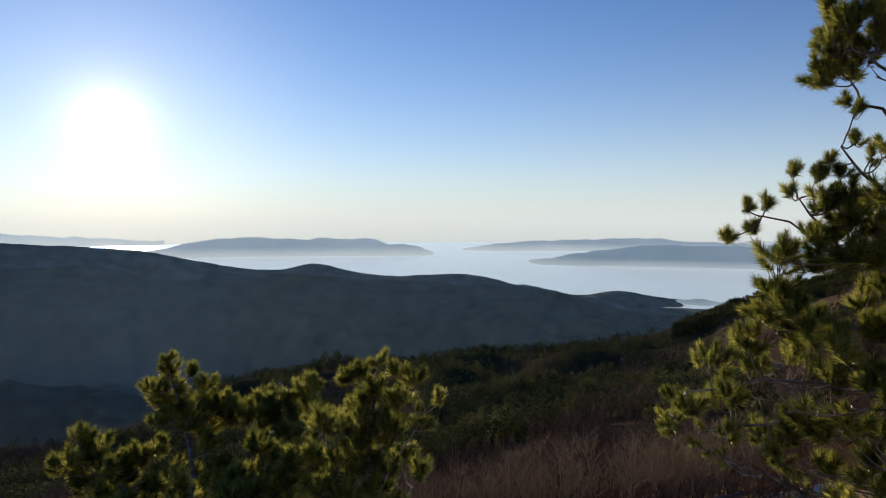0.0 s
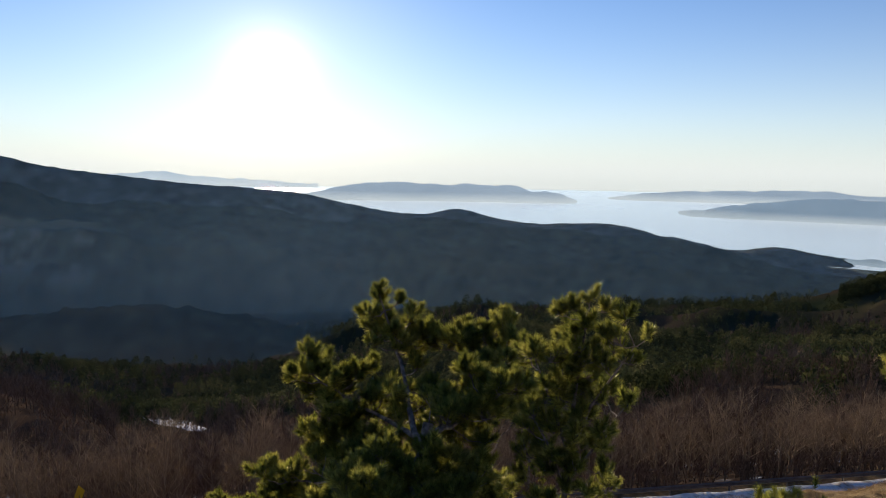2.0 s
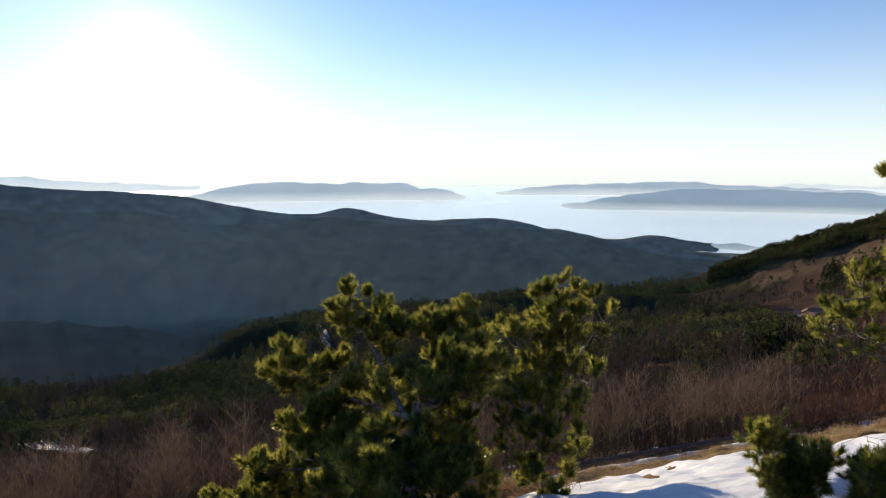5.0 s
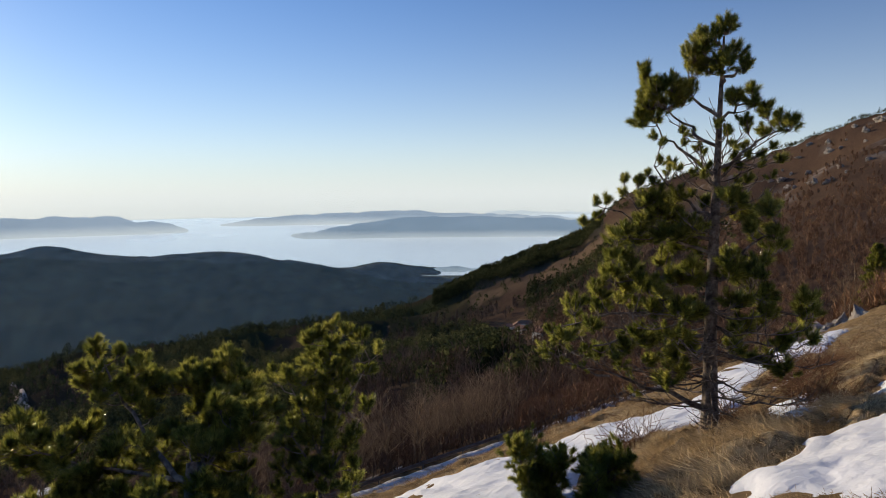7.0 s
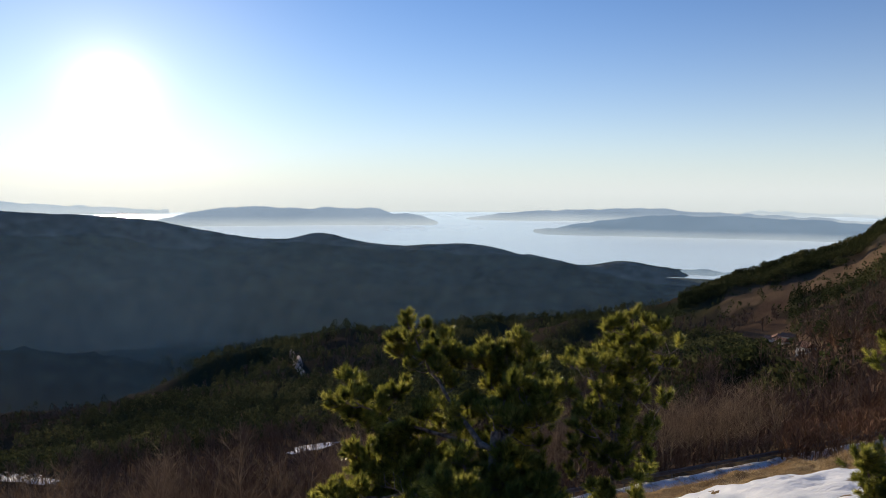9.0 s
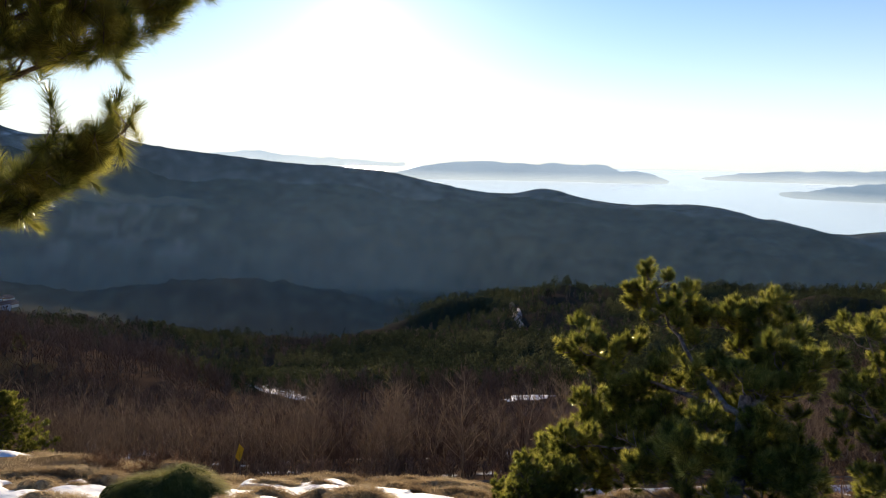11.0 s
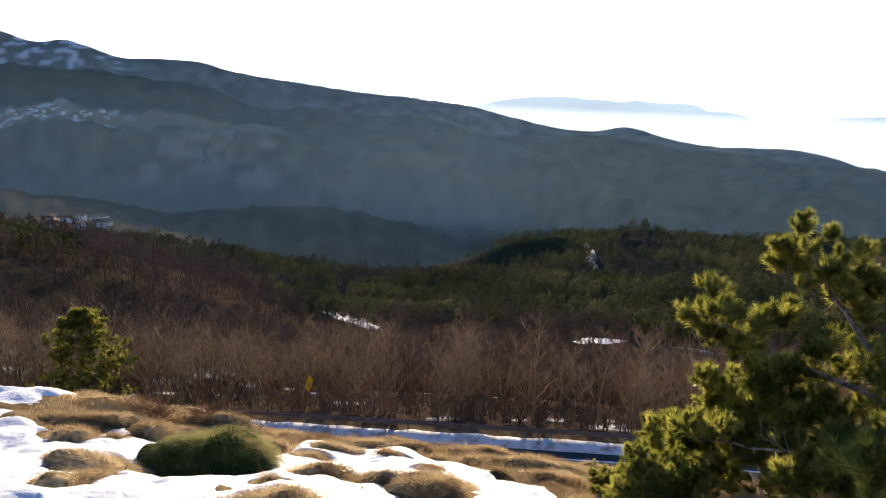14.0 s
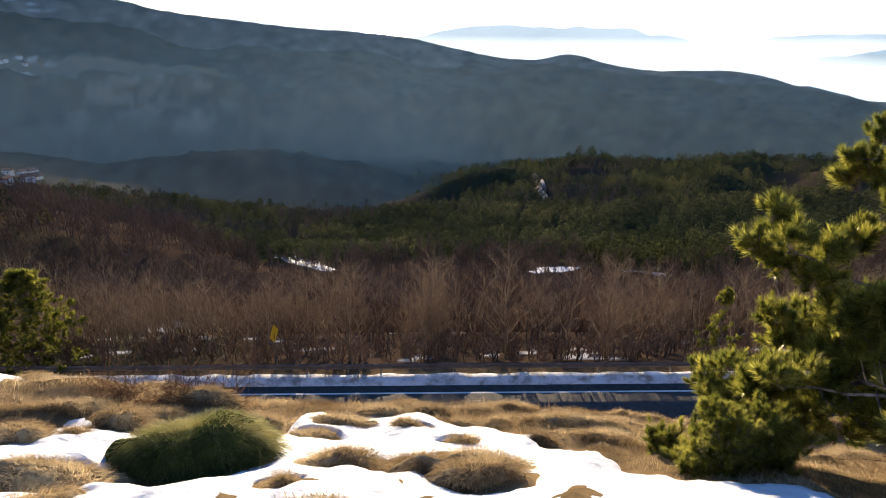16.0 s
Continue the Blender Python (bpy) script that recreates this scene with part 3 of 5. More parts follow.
def heads_on(tree, skeleton, heads, rng, tuft, r, count, thick=0.014, joined=None):
    """Needle heads, each carried by a twig from the nearest lower wood."""
    sk = np.concatenate(skeleton)
    for h in heads:
        gap = np.linalg.norm(sk - h, axis=1) + 1.2 * np.maximum(sk[:, 2] - h[2] + 0.12, 0)
        rr = r * rng.uniform(0.8, 1.2)
        needle_head(tree, sk[int(np.argmin(gap))], h, rr, rng, tuft * rng.uniform(0.9, 1.1), max(3, int(round(1.55 * count * (rr / r) ** 2))), thick, joined)


def big_pine():
    rng = np.random.default_rng(3)
    bx, by = 4.2, 5.62
    zb = gz1(bx, by) - 0.1
    tree = empty_at("pine_tree", bx, by, zb, "young open-crowned pine with grey bark on the snowy slope", "pine tree")
    right, away = np.array([0.747, -0.665]), np.array([0.665, 0.747])
    line = stem(tree, [(bx, by, zb), (bx - 0.03, by, 0.2), (bx + 0.02, by, 1.6), (bx + 0.04, by - 0.02, 2.9), (bx + 0.07, by - 0.04, 3.95)], 0.12, 0.014)

    def spot(a, b, z):
        return np.array([bx + right[0] * a + away[0] * b, by + right[1] * a + away[1] * b, z])

    def on(z):
        return np.array([np.interp(z, line[:, 2], line[:, k]) for k in range(3)])
    # boughs: height on the trunk, then two places (across, away, height)
    high = [(2.35, (-0.35, 0.0, 2.75), (-0.75, -0.1, 3.05)), (2.0, (-0.5, 0.2, 2.45), (-0.8, 0.2, 2.8)), (2.85, (-0.25, 0.1, 3.1), (-0.5, 0.15, 3.25)), (2.15, (0.45, 0.0, 2.45), (0.85, 0.05, 2.65)), (2.8, (0.2, 0.05, 2.95), (0.5, 0.1, 3.1)), (3.3, (0.2, 0.0, 3.45), (0.32, 0.0, 3.5)), (1.4, (-0.45, -0.1, 1.75), (-0.8, -0.2, 2.2)), (1.15, (-0.8, 0.1, 1.3), (-1.5, 0.0, 1.6)), (0.95, (-0.7, -0.2, 1.2), (-1.1, -0.3, 1.75))]
    low = [(0.6, (-0.9, 0.1, 0.55), (-1.75, 0.1, 0.5)), (0.2, (-1.1, -0.2, 0.1), (-2.1, -0.3, -0.15)), (-0.2, (-1.2, 0.2, -0.35), (-2.3, 0.2, -0.75)), (0.75, (0.45, 0.0, 1.05), (0.85, 0.0, 1.35)), (0.3, (0.5, 0.1, 0.35), (1.2, 0.1, 0.1)), (-0.1, (0.4, -0.2, -0.2), (0.8, -0.3, -0.25))]
    skeleton = [line[2:]]
    for z, p, q in high + low:
        pts = between([on(z), spot(*p), spot(*q)], 9)
        pts[1:-1] += rng.normal(0, 0.025, (7, 3))
        b = Bark()
        b.add(pts, np.linspace(0.030, 0.008, 9), 6)
        b.make("limb", M_BARK, tree)
        skeleton.append(pts)
    top = [(0.1, 0, 4.12), (-0.2, 0.1, 4.0), (-0.04, -0.1, 3.95), (-0.38, 0, 3.75), (-0.2, -0.15, 3.8), (0.18, 0.1, 3.75), (0.05, -0.1, 3.58), (-0.12, 0.15, 3.6), (0.35, 0, 3.55), (-0.3, 0.1, 3.58)]
    left = [(-0.97, 0, 3.55), (-0.88, 0.1, 3.34), (-0.6, -0.1, 3.36), (-0.32, 0.1, 3.3), (-0.92, -0.1, 3.14), (-0.63, 0.1, 3.18), (-1.0, 0, 2.92), (-0.82, 0.15, 3.0), (-0.75, -0.2, 3.3), (-0.48, 0.1, 3.2)]
    side = [(0.23, 0, 3.15), (0.43, 0.1, 3.24), (0.47, -0.1, 3.06), (0.63, 0, 2.94), (0.79, 0.1, 2.8), (0.92, 0, 2.74), (0.37, -0.1, 2.76), (0.64, 0.1, 2.66)]
    thin = [(-0.82, 0.1, 2.66), (-0.44, 0, 2.72), (-0.72, -0.1, 2.55), (-0.25, 0.2, 2.48), (-0.15, 0, 2.38), (-0.72, 0, 2.29), (0.22, 0.1, 2.35), (0.53, 0, 2.36), (0.85, 0.1, 2.27), (-0.5, 0.2, 2.2), (-0.3, -0.3, 2.1), (0.4, -0.2, 2.0)]
    for group, r, n, size in ((top, 0.17, 10, 1.04), (left, 0.19, 11, 1.04), (side, 0.14, 7, 1.0), (thin, 0.08, 3, 0.8)):
        heads_on(tree, skeleton, [spot(*h) for h in group], rng, size * 0.92, r, n, 0.010)
    wisps = []
    for k in range(34):
        z = rng.uniform(1.35, 2.75)
        wisps.append(spot(rng.uniform(-1.0, 0.85) * np.interp(z, [1.3, 2.8], [1.15, 0.75]), rng.uniform(-0.6, 0.6), z))
    heads_on(tree, skeleton, wisps, rng, 0.75, 0.07, 2, 0.008)
    for k in range(26):
        p = on(rng.uniform(0.9, 2.5))
        a = rng.uniform(0, 6.28)
        pine_limb(tree, p, (math.cos(a), math.sin(a)), rng.uniform(0.4, 1.0), rng.uniform(0.3, 0.9), rng, 0.0, 0.010, 0.7, 0.2)
    reach = [(-1.24, 0, 2.05), (-1.04, 0.1, 2.0), (-0.82, -0.1, 2.0), (-1.24, -0.1, 1.84), (-1.66, 0, 1.72), (-1.49, 0.1, 1.74), (-1.82, 0, 1.4), (-1.6, 0.1, 1.5)]
    heads_on(tree, skeleton, [spot(*h) for h in reach], rng, 0.85, 0.09, 4, 0.010)
    # the broad lower skirts, thicker on the downhill side
    heads = []
    for k in range(96):
        z = rng.uniform(-0.75, 1.85)
        wide = np.interp(z, [-0.9, -0.3, 0.3, 1.0, 1.8], [2.3, 2.3, 1.9, 1.5, 0.9])
        heads.append(spot(-wide * rng.uniform(0.12, 1.0), rng.uniform(-0.9, 0.9) * wide * 0.5, z + rng.normal(0, 0.05)))
    for k in range(48):
        z = rng.uniform(-0.45, 1.8)
        wide = np.interp(z, [-0.5, 0.2, 0.8, 1.6], [0.9, 1.35, 0.95, 0.9])
        heads.append(spot(wide * rng.uniform(0.2, 1.0), rng.uniform(-0.9, 0.9) * 0.8, z))
    heads_on(tree, skeleton, heads, rng, 0.97, 0.17, 6, 0.011)
    # bare dead limbs near the foot, and one long one reaching down the slope
    for k in range(30):
        p = on(-1.3 + 0.055 * k)
        a = rng.uniform(1.5, 5.2)
        pine_limb(tree, p, (math.cos(a), math.sin(a)), rng.uniform(0.8, 1.9), rng.uniform(-0.2, 0.2), rng, 0.0, 0.016, 1.0, 0.2)
    p = on(-1.3)
    limb_to(tree, p, p + np.array([-1.5, 0.9, 0.55]), rng, 0.2, 0.05, 0.8, 0.4, sag=0.04)
    limb_to(tree, p + np.array([-1.2, 0.72, 0.45]), (2.43, 7.29, -0.6), rng, 0.6, 0.02, 0.8, 0.3)
    return tree


def spread_heads(heads, rng, share, shift):
    """The heads and, for some, a second one deeper in the crown."""
    out = [np.array(h, float) + rng.normal(0, 0.04, 3) for h in heads]
    for h in heads:
        if rng.uniform() < share:
            out.append(np.array(h) + np.array(shift) + rng.normal(0, 0.16, 3))
    return out


def leaning_pine():
    rng = np.random.default_rng(8)
    bx, by = -2.98, 7.3
    zb = gz1(bx, by) - 0.1
    tree = empty_at("pine_tree", bx, by, zb, "broad low pine leaning downhill with thick needle heads", "pine tree")
    trunk = stem(tree, [(bx, by, zb), (-2.9, 7.5, -2.9), (-2.84, 7.9, -2.25), (-2.82, 8.05, -1.95)], 0.14, 0.075)
    fork, knee = trunk[18], trunk[9]
    skeleton = [trunk[8:]]
    for pts, r0 in (((fork, (-3.45, 9.2, -2.0), (-3.9, 10.3, -1.55), (-4.3, 10.7, -0.85)), 0.05), ((fork, (-2.6, 9.3, -2.1), (-2.4, 10.5, -1.6)), 0.045), ((fork, (-3.3, 8.6, -2.3), (-4.4, 9.6, -2.4), (-5.35, 10.05, -2.05)), 0.045),
                    ((knee, (-4.2, 9.0, -3.3), (-5.75, 9.9, -4.05)), 0.05), ((knee, (-3.9, 9.1, -2.9), (-5.1, 9.9, -3.2)), 0.045), ((fork, (-2.3, 8.8, -2.0), (-2.05, 9.2, -1.8)), 0.035), ((knee, (-3.3, 7.4, -2.7), (-3.6, 7.5, -2.6)), 0.03), ((knee, (-2.5, 7.4, -2.8), (-2.3, 7.4, -2.75)), 0.03), ((knee, (-2.7, 8.8, -3.0), (-2.3, 9.3, -3.0)), 0.035), ((knee, (-4.0, 8.3, -3.1), (-5.3, 8.8, -3.4)), 0.035)):
        line = between(pts, 12)
        line[1:-1] += rng.normal(0, 0.03, (10, 3))
        b = Bark()
        b.add(line, np.linspace(r0, 0.012, 12), 8)
        b.make("bough", M_BARK, tree)
        skeleton.append(line)
    crest = [(-4.34, 10.75, -0.58), (-3.97, 10.75, -0.80), (-4.62, 10.7, -1.0), (-4.25, 10.75, -1.12), (-3.9, 10.75, -1.3), (-3.47, 10.75, -1.34), (-3.72, 10.75, -1.7), (-3.2, 10.7, -1.42)]
    heads_on(tree, skeleton, crest[:3], rng, 1.15, 0.12, 4)
    heads_on(tree, skeleton, spread_heads(crest[3:], rng, 0.5, (0.05, 0.35, -0.1)), rng, 1.3, 0.27, 11)
    flat = [(-2.82, 10.6, -1.35), (-2.42, 10.6, -1.25), (-2.0, 10.6, -1.28), (-2.5, 10.6, -1.75), (-2.15, 10.6, -1.95), (-2.55, 10.5, -2.2), (-2.65, 10.5, -1.5), (-2.2, 10.5, -1.5)]
    heads_on(tree, skeleton, spread_heads(flat, rng, 0.6, (0.1, 0.4, -0.1)), rng, 1.3, 0.26, 11)
    arm = [(-5.4, 10.1, -1.68), (-5.64, 10.1, -2.17), (-5.05, 10.1, -1.95), (-5.3, 10.1, -2.28), (-4.78, 10.1, -2.13), (-4.47, 10.1, -1.85), (-4.95, 9.9, -2.4)]
    heads_on(tree, skeleton, spread_heads(arm, rng, 0.5, (0.15, 0.3, -0.15)), rng, 1.3, 0.24, 9)
    skirt = [(-6.0, 9.95, -4.0), (-5.6, 9.9, -3.8), (-5.28, 9.9, -4.05), (-5.07, 9.9, -3.2), (-5.4, 9.9, -4.4), (-4.65, 9.9, -3.4), (-4.8, 9.9, -4.15), (-5.22, 9.9, -2.93), (-5.1, 8.9, -3.2), (-5.5, 9.0, -3.45), (-4.9, 8.8, -3.6), (-5.75, 9.6, -4.2), (-4.6, 9.0, -3.0), (-4.4, 8.6, -3.5), (-5.0, 9.4, -4.3), (-4.3, 9.2, -4.0)]
    heads_on(tree, skeleton, spread_heads(skirt, rng, 0.7, (0.3, 0.2, -0.1)), rng, 1.3, 0.27, 10)
    heart = [(-3.85, 9.6, -1.95), (-4.05, 9.6, -2.4), (-4.4, 9.6, -2.6), (-4.63, 9.6, -2.7), (-3.4, 9.6, -1.9), (-3.7, 9.6, -2.4), (-4.25, 9.6, -3.0), (-3.9, 9.6, -2.95), (-4.3, 9.5, -3.5), (-3.8, 9.5, -3.5), (-3.8, 8.8, -2.75), (-3.5, 8.8, -2.85), (-4.1, 8.8, -3.2)]
    heads_on(tree, skeleton, spread_heads(heart, rng, 0.5, (0.1, 0.5, -0.2)), rng, 1.25, 0.25, 8)
    front = [(-3.55, 7.6, -2.42), (-3.08, 7.6, -2.45), (-3.42, 7.6, -2.8), (-2.72, 7.6, -2.5), (-2.5, 7.5, -2.68), (-2.85, 7.5, -2.88), (-2.32, 7.6, -2.82), (-3.0, 7.6, -3.2), (-2.12, 8.0, -2.45), (-2.0, 8.0, -2.9), (-3.3, 7.5, -2.1), (-2.75, 7.6, -2.15), (-2.4, 7.7, -2.3), (-3.8, 7.7, -2.75), (-3.6, 7.7, -3.15), (-2.5, 7.3, -3.15), (-2.1, 7.7, -3.2), (-3.25, 7.9, -3.45)]
    heads_on(tree, skeleton, spread_heads(front, rng, 0.5, (0.1, 0.5, -0.1)), rng, 1.2, 0.24, 10)
    inner = [(-2.1, 9.2, -1.72), (-2.35, 9.2, -1.95), (-1.88, 9.2, -2.05), (-1.93, 9.2, -1.56), (-2.55, 9.2, -2.35), (-2.9, 9.2, -1.95), (-3.1, 8.8, -3.05), (-2.6, 8.8, -3.05), (-2.05, 8.8, -2.65), (-2.05, 8.8, -3.1), (-2.3, 9.4, -2.6), (-2.7, 9.6, -2.7), (-3.2, 9.2, -2.5), (-3.0, 9.7, -2.0), (-3.3, 10.0, -2.4), (-2.0, 9.8, -2.3)]
    heads_on(tree, skeleton, spread_heads(inner, rng, 0.4, (0.0, 0.5, -0.2)), rng, 1.25, 0.25, 9)
    along_boughs = []
    for line in skeleton[1:]:
        for k in (5, 7, 9, 10):
            o = rng.normal(0, 0.2, 3)
            along_boughs.append(line[k] + np.array([o[0], o[1] - 0.1, 0.12 + abs(o[2]) * 0.9]))
            along_boughs.append(line[k] + np.array([o[1], 0.1 - o[0], -0.05 - 0.6 * abs(o[2])]))
    for line in skeleton[1:]:
        for k in range(8):
            along_boughs.append(line[int(rng.integers(3, 11))] + np.array([rng.normal(0, 0.25), rng.normal(-0.4, 0.2), rng.normal(0.08, 0.25)]))
    heads_on(tree, skeleton, along_boughs, rng, 1.2, 0.2, 6)
    # dead twigs under the skirts
    for k in range(16):
        a = rng.uniform(0, 6.28)
        pine_limb(tree, trunk[3 + k % 7], (math.cos(a), math.sin(a)), rng.uniform(0.7, 1.8), rng.uniform(-0.15, 0.15), rng, 0.0, 0.016)
    return tree


def slim_pine():
    rng = np.random.default_rng(14)
    bx, by = -0.95, 8.15
    zb = gz1(bx, by) - 0.1
    tree = empty_at("pine_tree", bx, by, zb, "slim young pine with bright needle tips", "pine tree")
    line = stem(tree, [(bx, by, zb), (-1.0, 8.1, -2.6), (-0.9, 8.05, -1.3), (-0.78, 8.0, -0.3)], 0.055, 0.012)
    skeleton = [line[5:]]
    for pts in ((line[10], (-0.7, 8.0, -1.5), (-0.2, 8.0, -0.7)), (line[11], (-1.2, 8.0, -1.5), (-1.42, 8.0, -0.95)), (line[8], (-0.6, 8.0, -2.0), (-0.3, 8.0, -1.5)), (line[7], (-1.2, 8.0, -2.1), (-1.4, 8.0, -1.75))):
        p = between(pts, 9)
        b = Bark()
        b.add(p, np.linspace(0.03, 0.009, 9), 6)
        b.make("bough", M_BARK, tree)
        skeleton.append(p)
    tips = [(-0.77, 8.0, -0.06), (-1.01, 8.0, -0.18), (-0.34, 8.0, -0.27), (-0.05, 8.0, -0.5), (-1.15, 8.0, -0.25), (-0.55, 8.0, -0.2)]
    heads_on(tree, skeleton, tips, rng, 1.05, 0.12, 4, 0.010)
    masses = [(-0.73, 8.0, -0.46), (-0.95, 8.0, -0.5), (-0.45, 8.0, -0.55), (-1.45, 8.0, -0.83), (-1.12, 8.0, -0.82), (-0.24, 8.0, -0.7), (-0.7, 8.0, -0.85), (-0.97, 8.0, -1.2), (-0.68, 8.0, -1.33), (-0.31, 8.0, -1.36), (-1.06, 8.0, -1.45), (-1.36, 8.0, -1.6), (-0.73, 8.0, -1.9), (-1.2, 8.0, -1.72), (-0.9, 7.8, -2.2), (-1.2, 7.9, -2.3), (-0.7, 7.9, -2.45), (-1.1, 7.8, -2.75), (-0.75, 7.8, -2.95), (-1.3, 8.0, -3.0), (-1.5, 8.2, -2.2), (-1.6, 8.4, -2.6), (-0.5, 8.0, -2.0), (-1.45, 8.2, -1.9), (-1.0, 7.8, -3.2)]
    heads_on(tree, skeleton, spread_heads(masses, rng, 0.6, (0.0, 0.4, -0.05)), rng, 1.05, 0.2, 8, 0.010)
    fill = [line[int(k)] + np.array([rng.normal(0, 0.22), rng.normal(-0.2, 0.12), rng.normal(0, 0.08)]) for k in np.linspace(9, 22, 18)]
    heads_on(tree, skeleton, fill, rng, 0.95, 0.15, 5, 0.008)
    return tree


def small_pine(x, y, h, seed, label, lean=(0.0, 0.0), stems=3, lmax=0.5):
    rng = np.random.default_rng(seed)
    zb = gz1(x, y) - 0.05
    tree = empty_at("small_pine", x, y, zb, label, "pine tree", "small pines on the slope")
    for k in range(stems):
        a = 6.28 * k / stems + seed
        d = 0.35 * h * (k > 0) if h > 2 else h * rng.uniform(0.1, 0.5)
        line = stem(tree, [(x, y, zb), (x + d * 0.6 * math.cos(a), y + d * 0.6 * math.sin(a), zb + h * 0.5), (x + lean[0] + d * math.cos(a), y + lean[1] + d * math.sin(a), zb + h * rng.uniform(0.5 if h < 2 else 0.8, 1.0))], 0.025, 0.008, "stem", 6)
        crown_on(tree, line, rng, 0.12, lmax, min(0.14, lmax * 0.6) if h < 2 else 0.5, 0.26 if h < 2 else 0.36, 1.0 if h < 2 else 0.8, (0.2, 1.0), 0.75 if h < 2 else 1.6, 0.01, 0.8 if h < 2 else 0.6, 2 if h < 2 else 5)
    return tree


def round_conifer(x, y, h, w, seed, label, full=300):
    """A bushy conifer with a blunt crown, foliage down to the ground."""
    rng = np.random.default_rng(seed)
    zb = gz1(x, y) - 0.1
    tree = empty_at("conifer", x, y, zb, label, "conifer tree")
    line = stem(tree, [(x, y, zb), (x + 0.05, y, zb + h * 0.5), (x, y, zb + h * 0.95)], 0.10, 0.02)
    heads = []
    for k in range(full):
        t = rng.uniform(0.06, 1.0) ** 0.9
        rad = w * (1.02 - t) ** 0.55 * math.sqrt(rng.uniform(0.15, 1.0)) * (0.8 + 0.3 * math.sin(3 * t * 6 + k))
        a = rng.uniform(0, 6.28)
        heads.append(np.array([x + rad * math.cos(a), y + rad * math.sin(a), zb + h * t]))
    joined = (Bark(), [])
    heads_on(tree, [line], heads, rng, 1.35, 0.26, 6, 0.012, joined)
    tagged(joined[0].make("crown_wood", M_BARK, tree), kind="stuff")
    tagged(fast_tris("needles", place_tufts(joined[1], rng, 1.35), M_NEEDLE, tree), kind="stuff")
    return tree


def branch_pine():
    """A taller pine beside the walk; only its boughs come into view."""
    rng = np.random.default_rng(21)
    bx, by = -8.9, 0.5
    zb = gz1(bx, by) - 0.1
    tree = empty_at("pine_tree", bx, by, zb, "tall pine with dark overhanging boughs beside the path", "pine tree")
    line = stem(tree, [(bx, by, zb), (bx + 0.05, by, 0.5), (bx, by + 0.05, 2.6), (bx + 0.05, by, 5.2)], 0.14, 0.02)

    def on(z):
        return np.array([np.interp(z, line[:, 2], line[:, k]) for k in range(3)])
    for z, end in ((1.9, (-6.5, 1.15, 2.2)), (2.0, (-6.62, 1.15, 2.45)), (2.2, (-6.8, 1.0, 2.75)), (1.8, (-6.75, 1.0, 2.0)), (2.1, (-6.95, 0.9, 2.4)), (1.1, (-6.75, 0.82, 1.47)), (0.95, (-6.92, 0.8, 1.32)), (2.4, (-7.1, 0.9, 2.9))):
        limb_to(tree, on(z), end, rng, 1.0, 0.03, NEAR_SIZE, 0.35)
    crown_on(tree, line, rng, 0.55, 1.5, 0.4, 0.42, 0.95, (0.1, 0.8), 1.2)
    return tree


# ---- bare broadleaf trees ----


def bare_tree_mesh(seed, h, fine=1.15, width=0.017):
    """Trunk tubes and twig slivers of a leafless tree, foot at the origin."""
    rng = np.random.default_rng(seed)
    bark, tw = Bark(), []
    trunk = bent((0, 0, -0.3), (rng.normal(0, 0.25), rng.normal(0, 0.25), h * 0.92), 0, rng, 7, 0.06)
    bark.add(trunk, np.linspace(0.085, 0.015, 7), 5)
    for k in range(int(15 * fine)):
        t = 0.22 + 0.76 * k / (15 * fine)
        i = t * 6
        j = min(5, int(i))
        p = trunk[j] + (trunk[j + 1] - trunk[j]) * (i - j)
        a = k * 2.4 + rng.uniform(-0.4, 0.4)
        L = h * (0.38 - 0.26 * t) * rng.uniform(0.7, 1.2)
        up = rng.uniform(0.75, 1.5)
        q = p + L * np.array([math.cos(a), math.sin(a), up]) / math.sqrt(1 + up * up) * 1.3
        limb = bent(p, q, -0.03 * L, rng, 5, 0.1)
        bark.add(limb, np.linspace(0.032 * (1.2 - t), 0.008, 5), 3)
        for m in range(int(12 * fine)):
            s = rng.uniform(0.25, 1.0) * 4
            jj = min(3, int(s))
            b0 = limb[jj] + (limb[jj + 1] - limb[jj]) * (s - jj)
            d = rng.normal(0, 1, 3) * np.array([1, 1, 0.6]) + np.array([0, 0, 0.8]) + (q - p) / L
            d /= np.linalg.norm(d)
            b1 = b0 + d * rng.uniform(0.35, 0.95)
            sd = np.cross(d, rng.normal(0, 1, 3))
            sd /= np.linalg.norm(sd)
            tw.append([b0 + sd * width * 0.5, b0 - sd * width * 0.5, b1])
            for _ in range(3):
                e = d + rng.normal(0, 0.55, 3)
                e /= np.linalg.norm(e)
                c0 = b0 + (b1 - b0) * rng.uniform(0.2, 0.9)
                sd = np.cross(e, rng.normal(0, 1, 3))
                sd /= np.linalg.norm(sd)
                tw.append([c0 + sd * width * 0.3, c0 - sd * width * 0.3, c0 + e * rng.uniform(0.25, 0.6)])
    return bark, np.array(tw)


big_pine()
leaning_pine()
slim_pine()
branch_pine()
small_pine(0.9, 4.45, 1.0, 2, "small bushy pine growing out of the snow", stems=4, lmax=0.21)
small_pine(1.6, 4.2, 0.6, 4, "small bushy pine growing out of the snow", stems=4, lmax=0.24)
small_pine(1.2, 3.9, 0.3, 11, "small bushy pine growing out of the snow", stems=3, lmax=0.22)
small_pine(-5.85, 7.85, 0.75, 5, "low pine seedling in the dry grass", stems=6, lmax=0.3)
small_pine(-5.35, 8.1, 0.75, 7, "low pine seedling in the dry grass", stems=6, lmax=0.3)
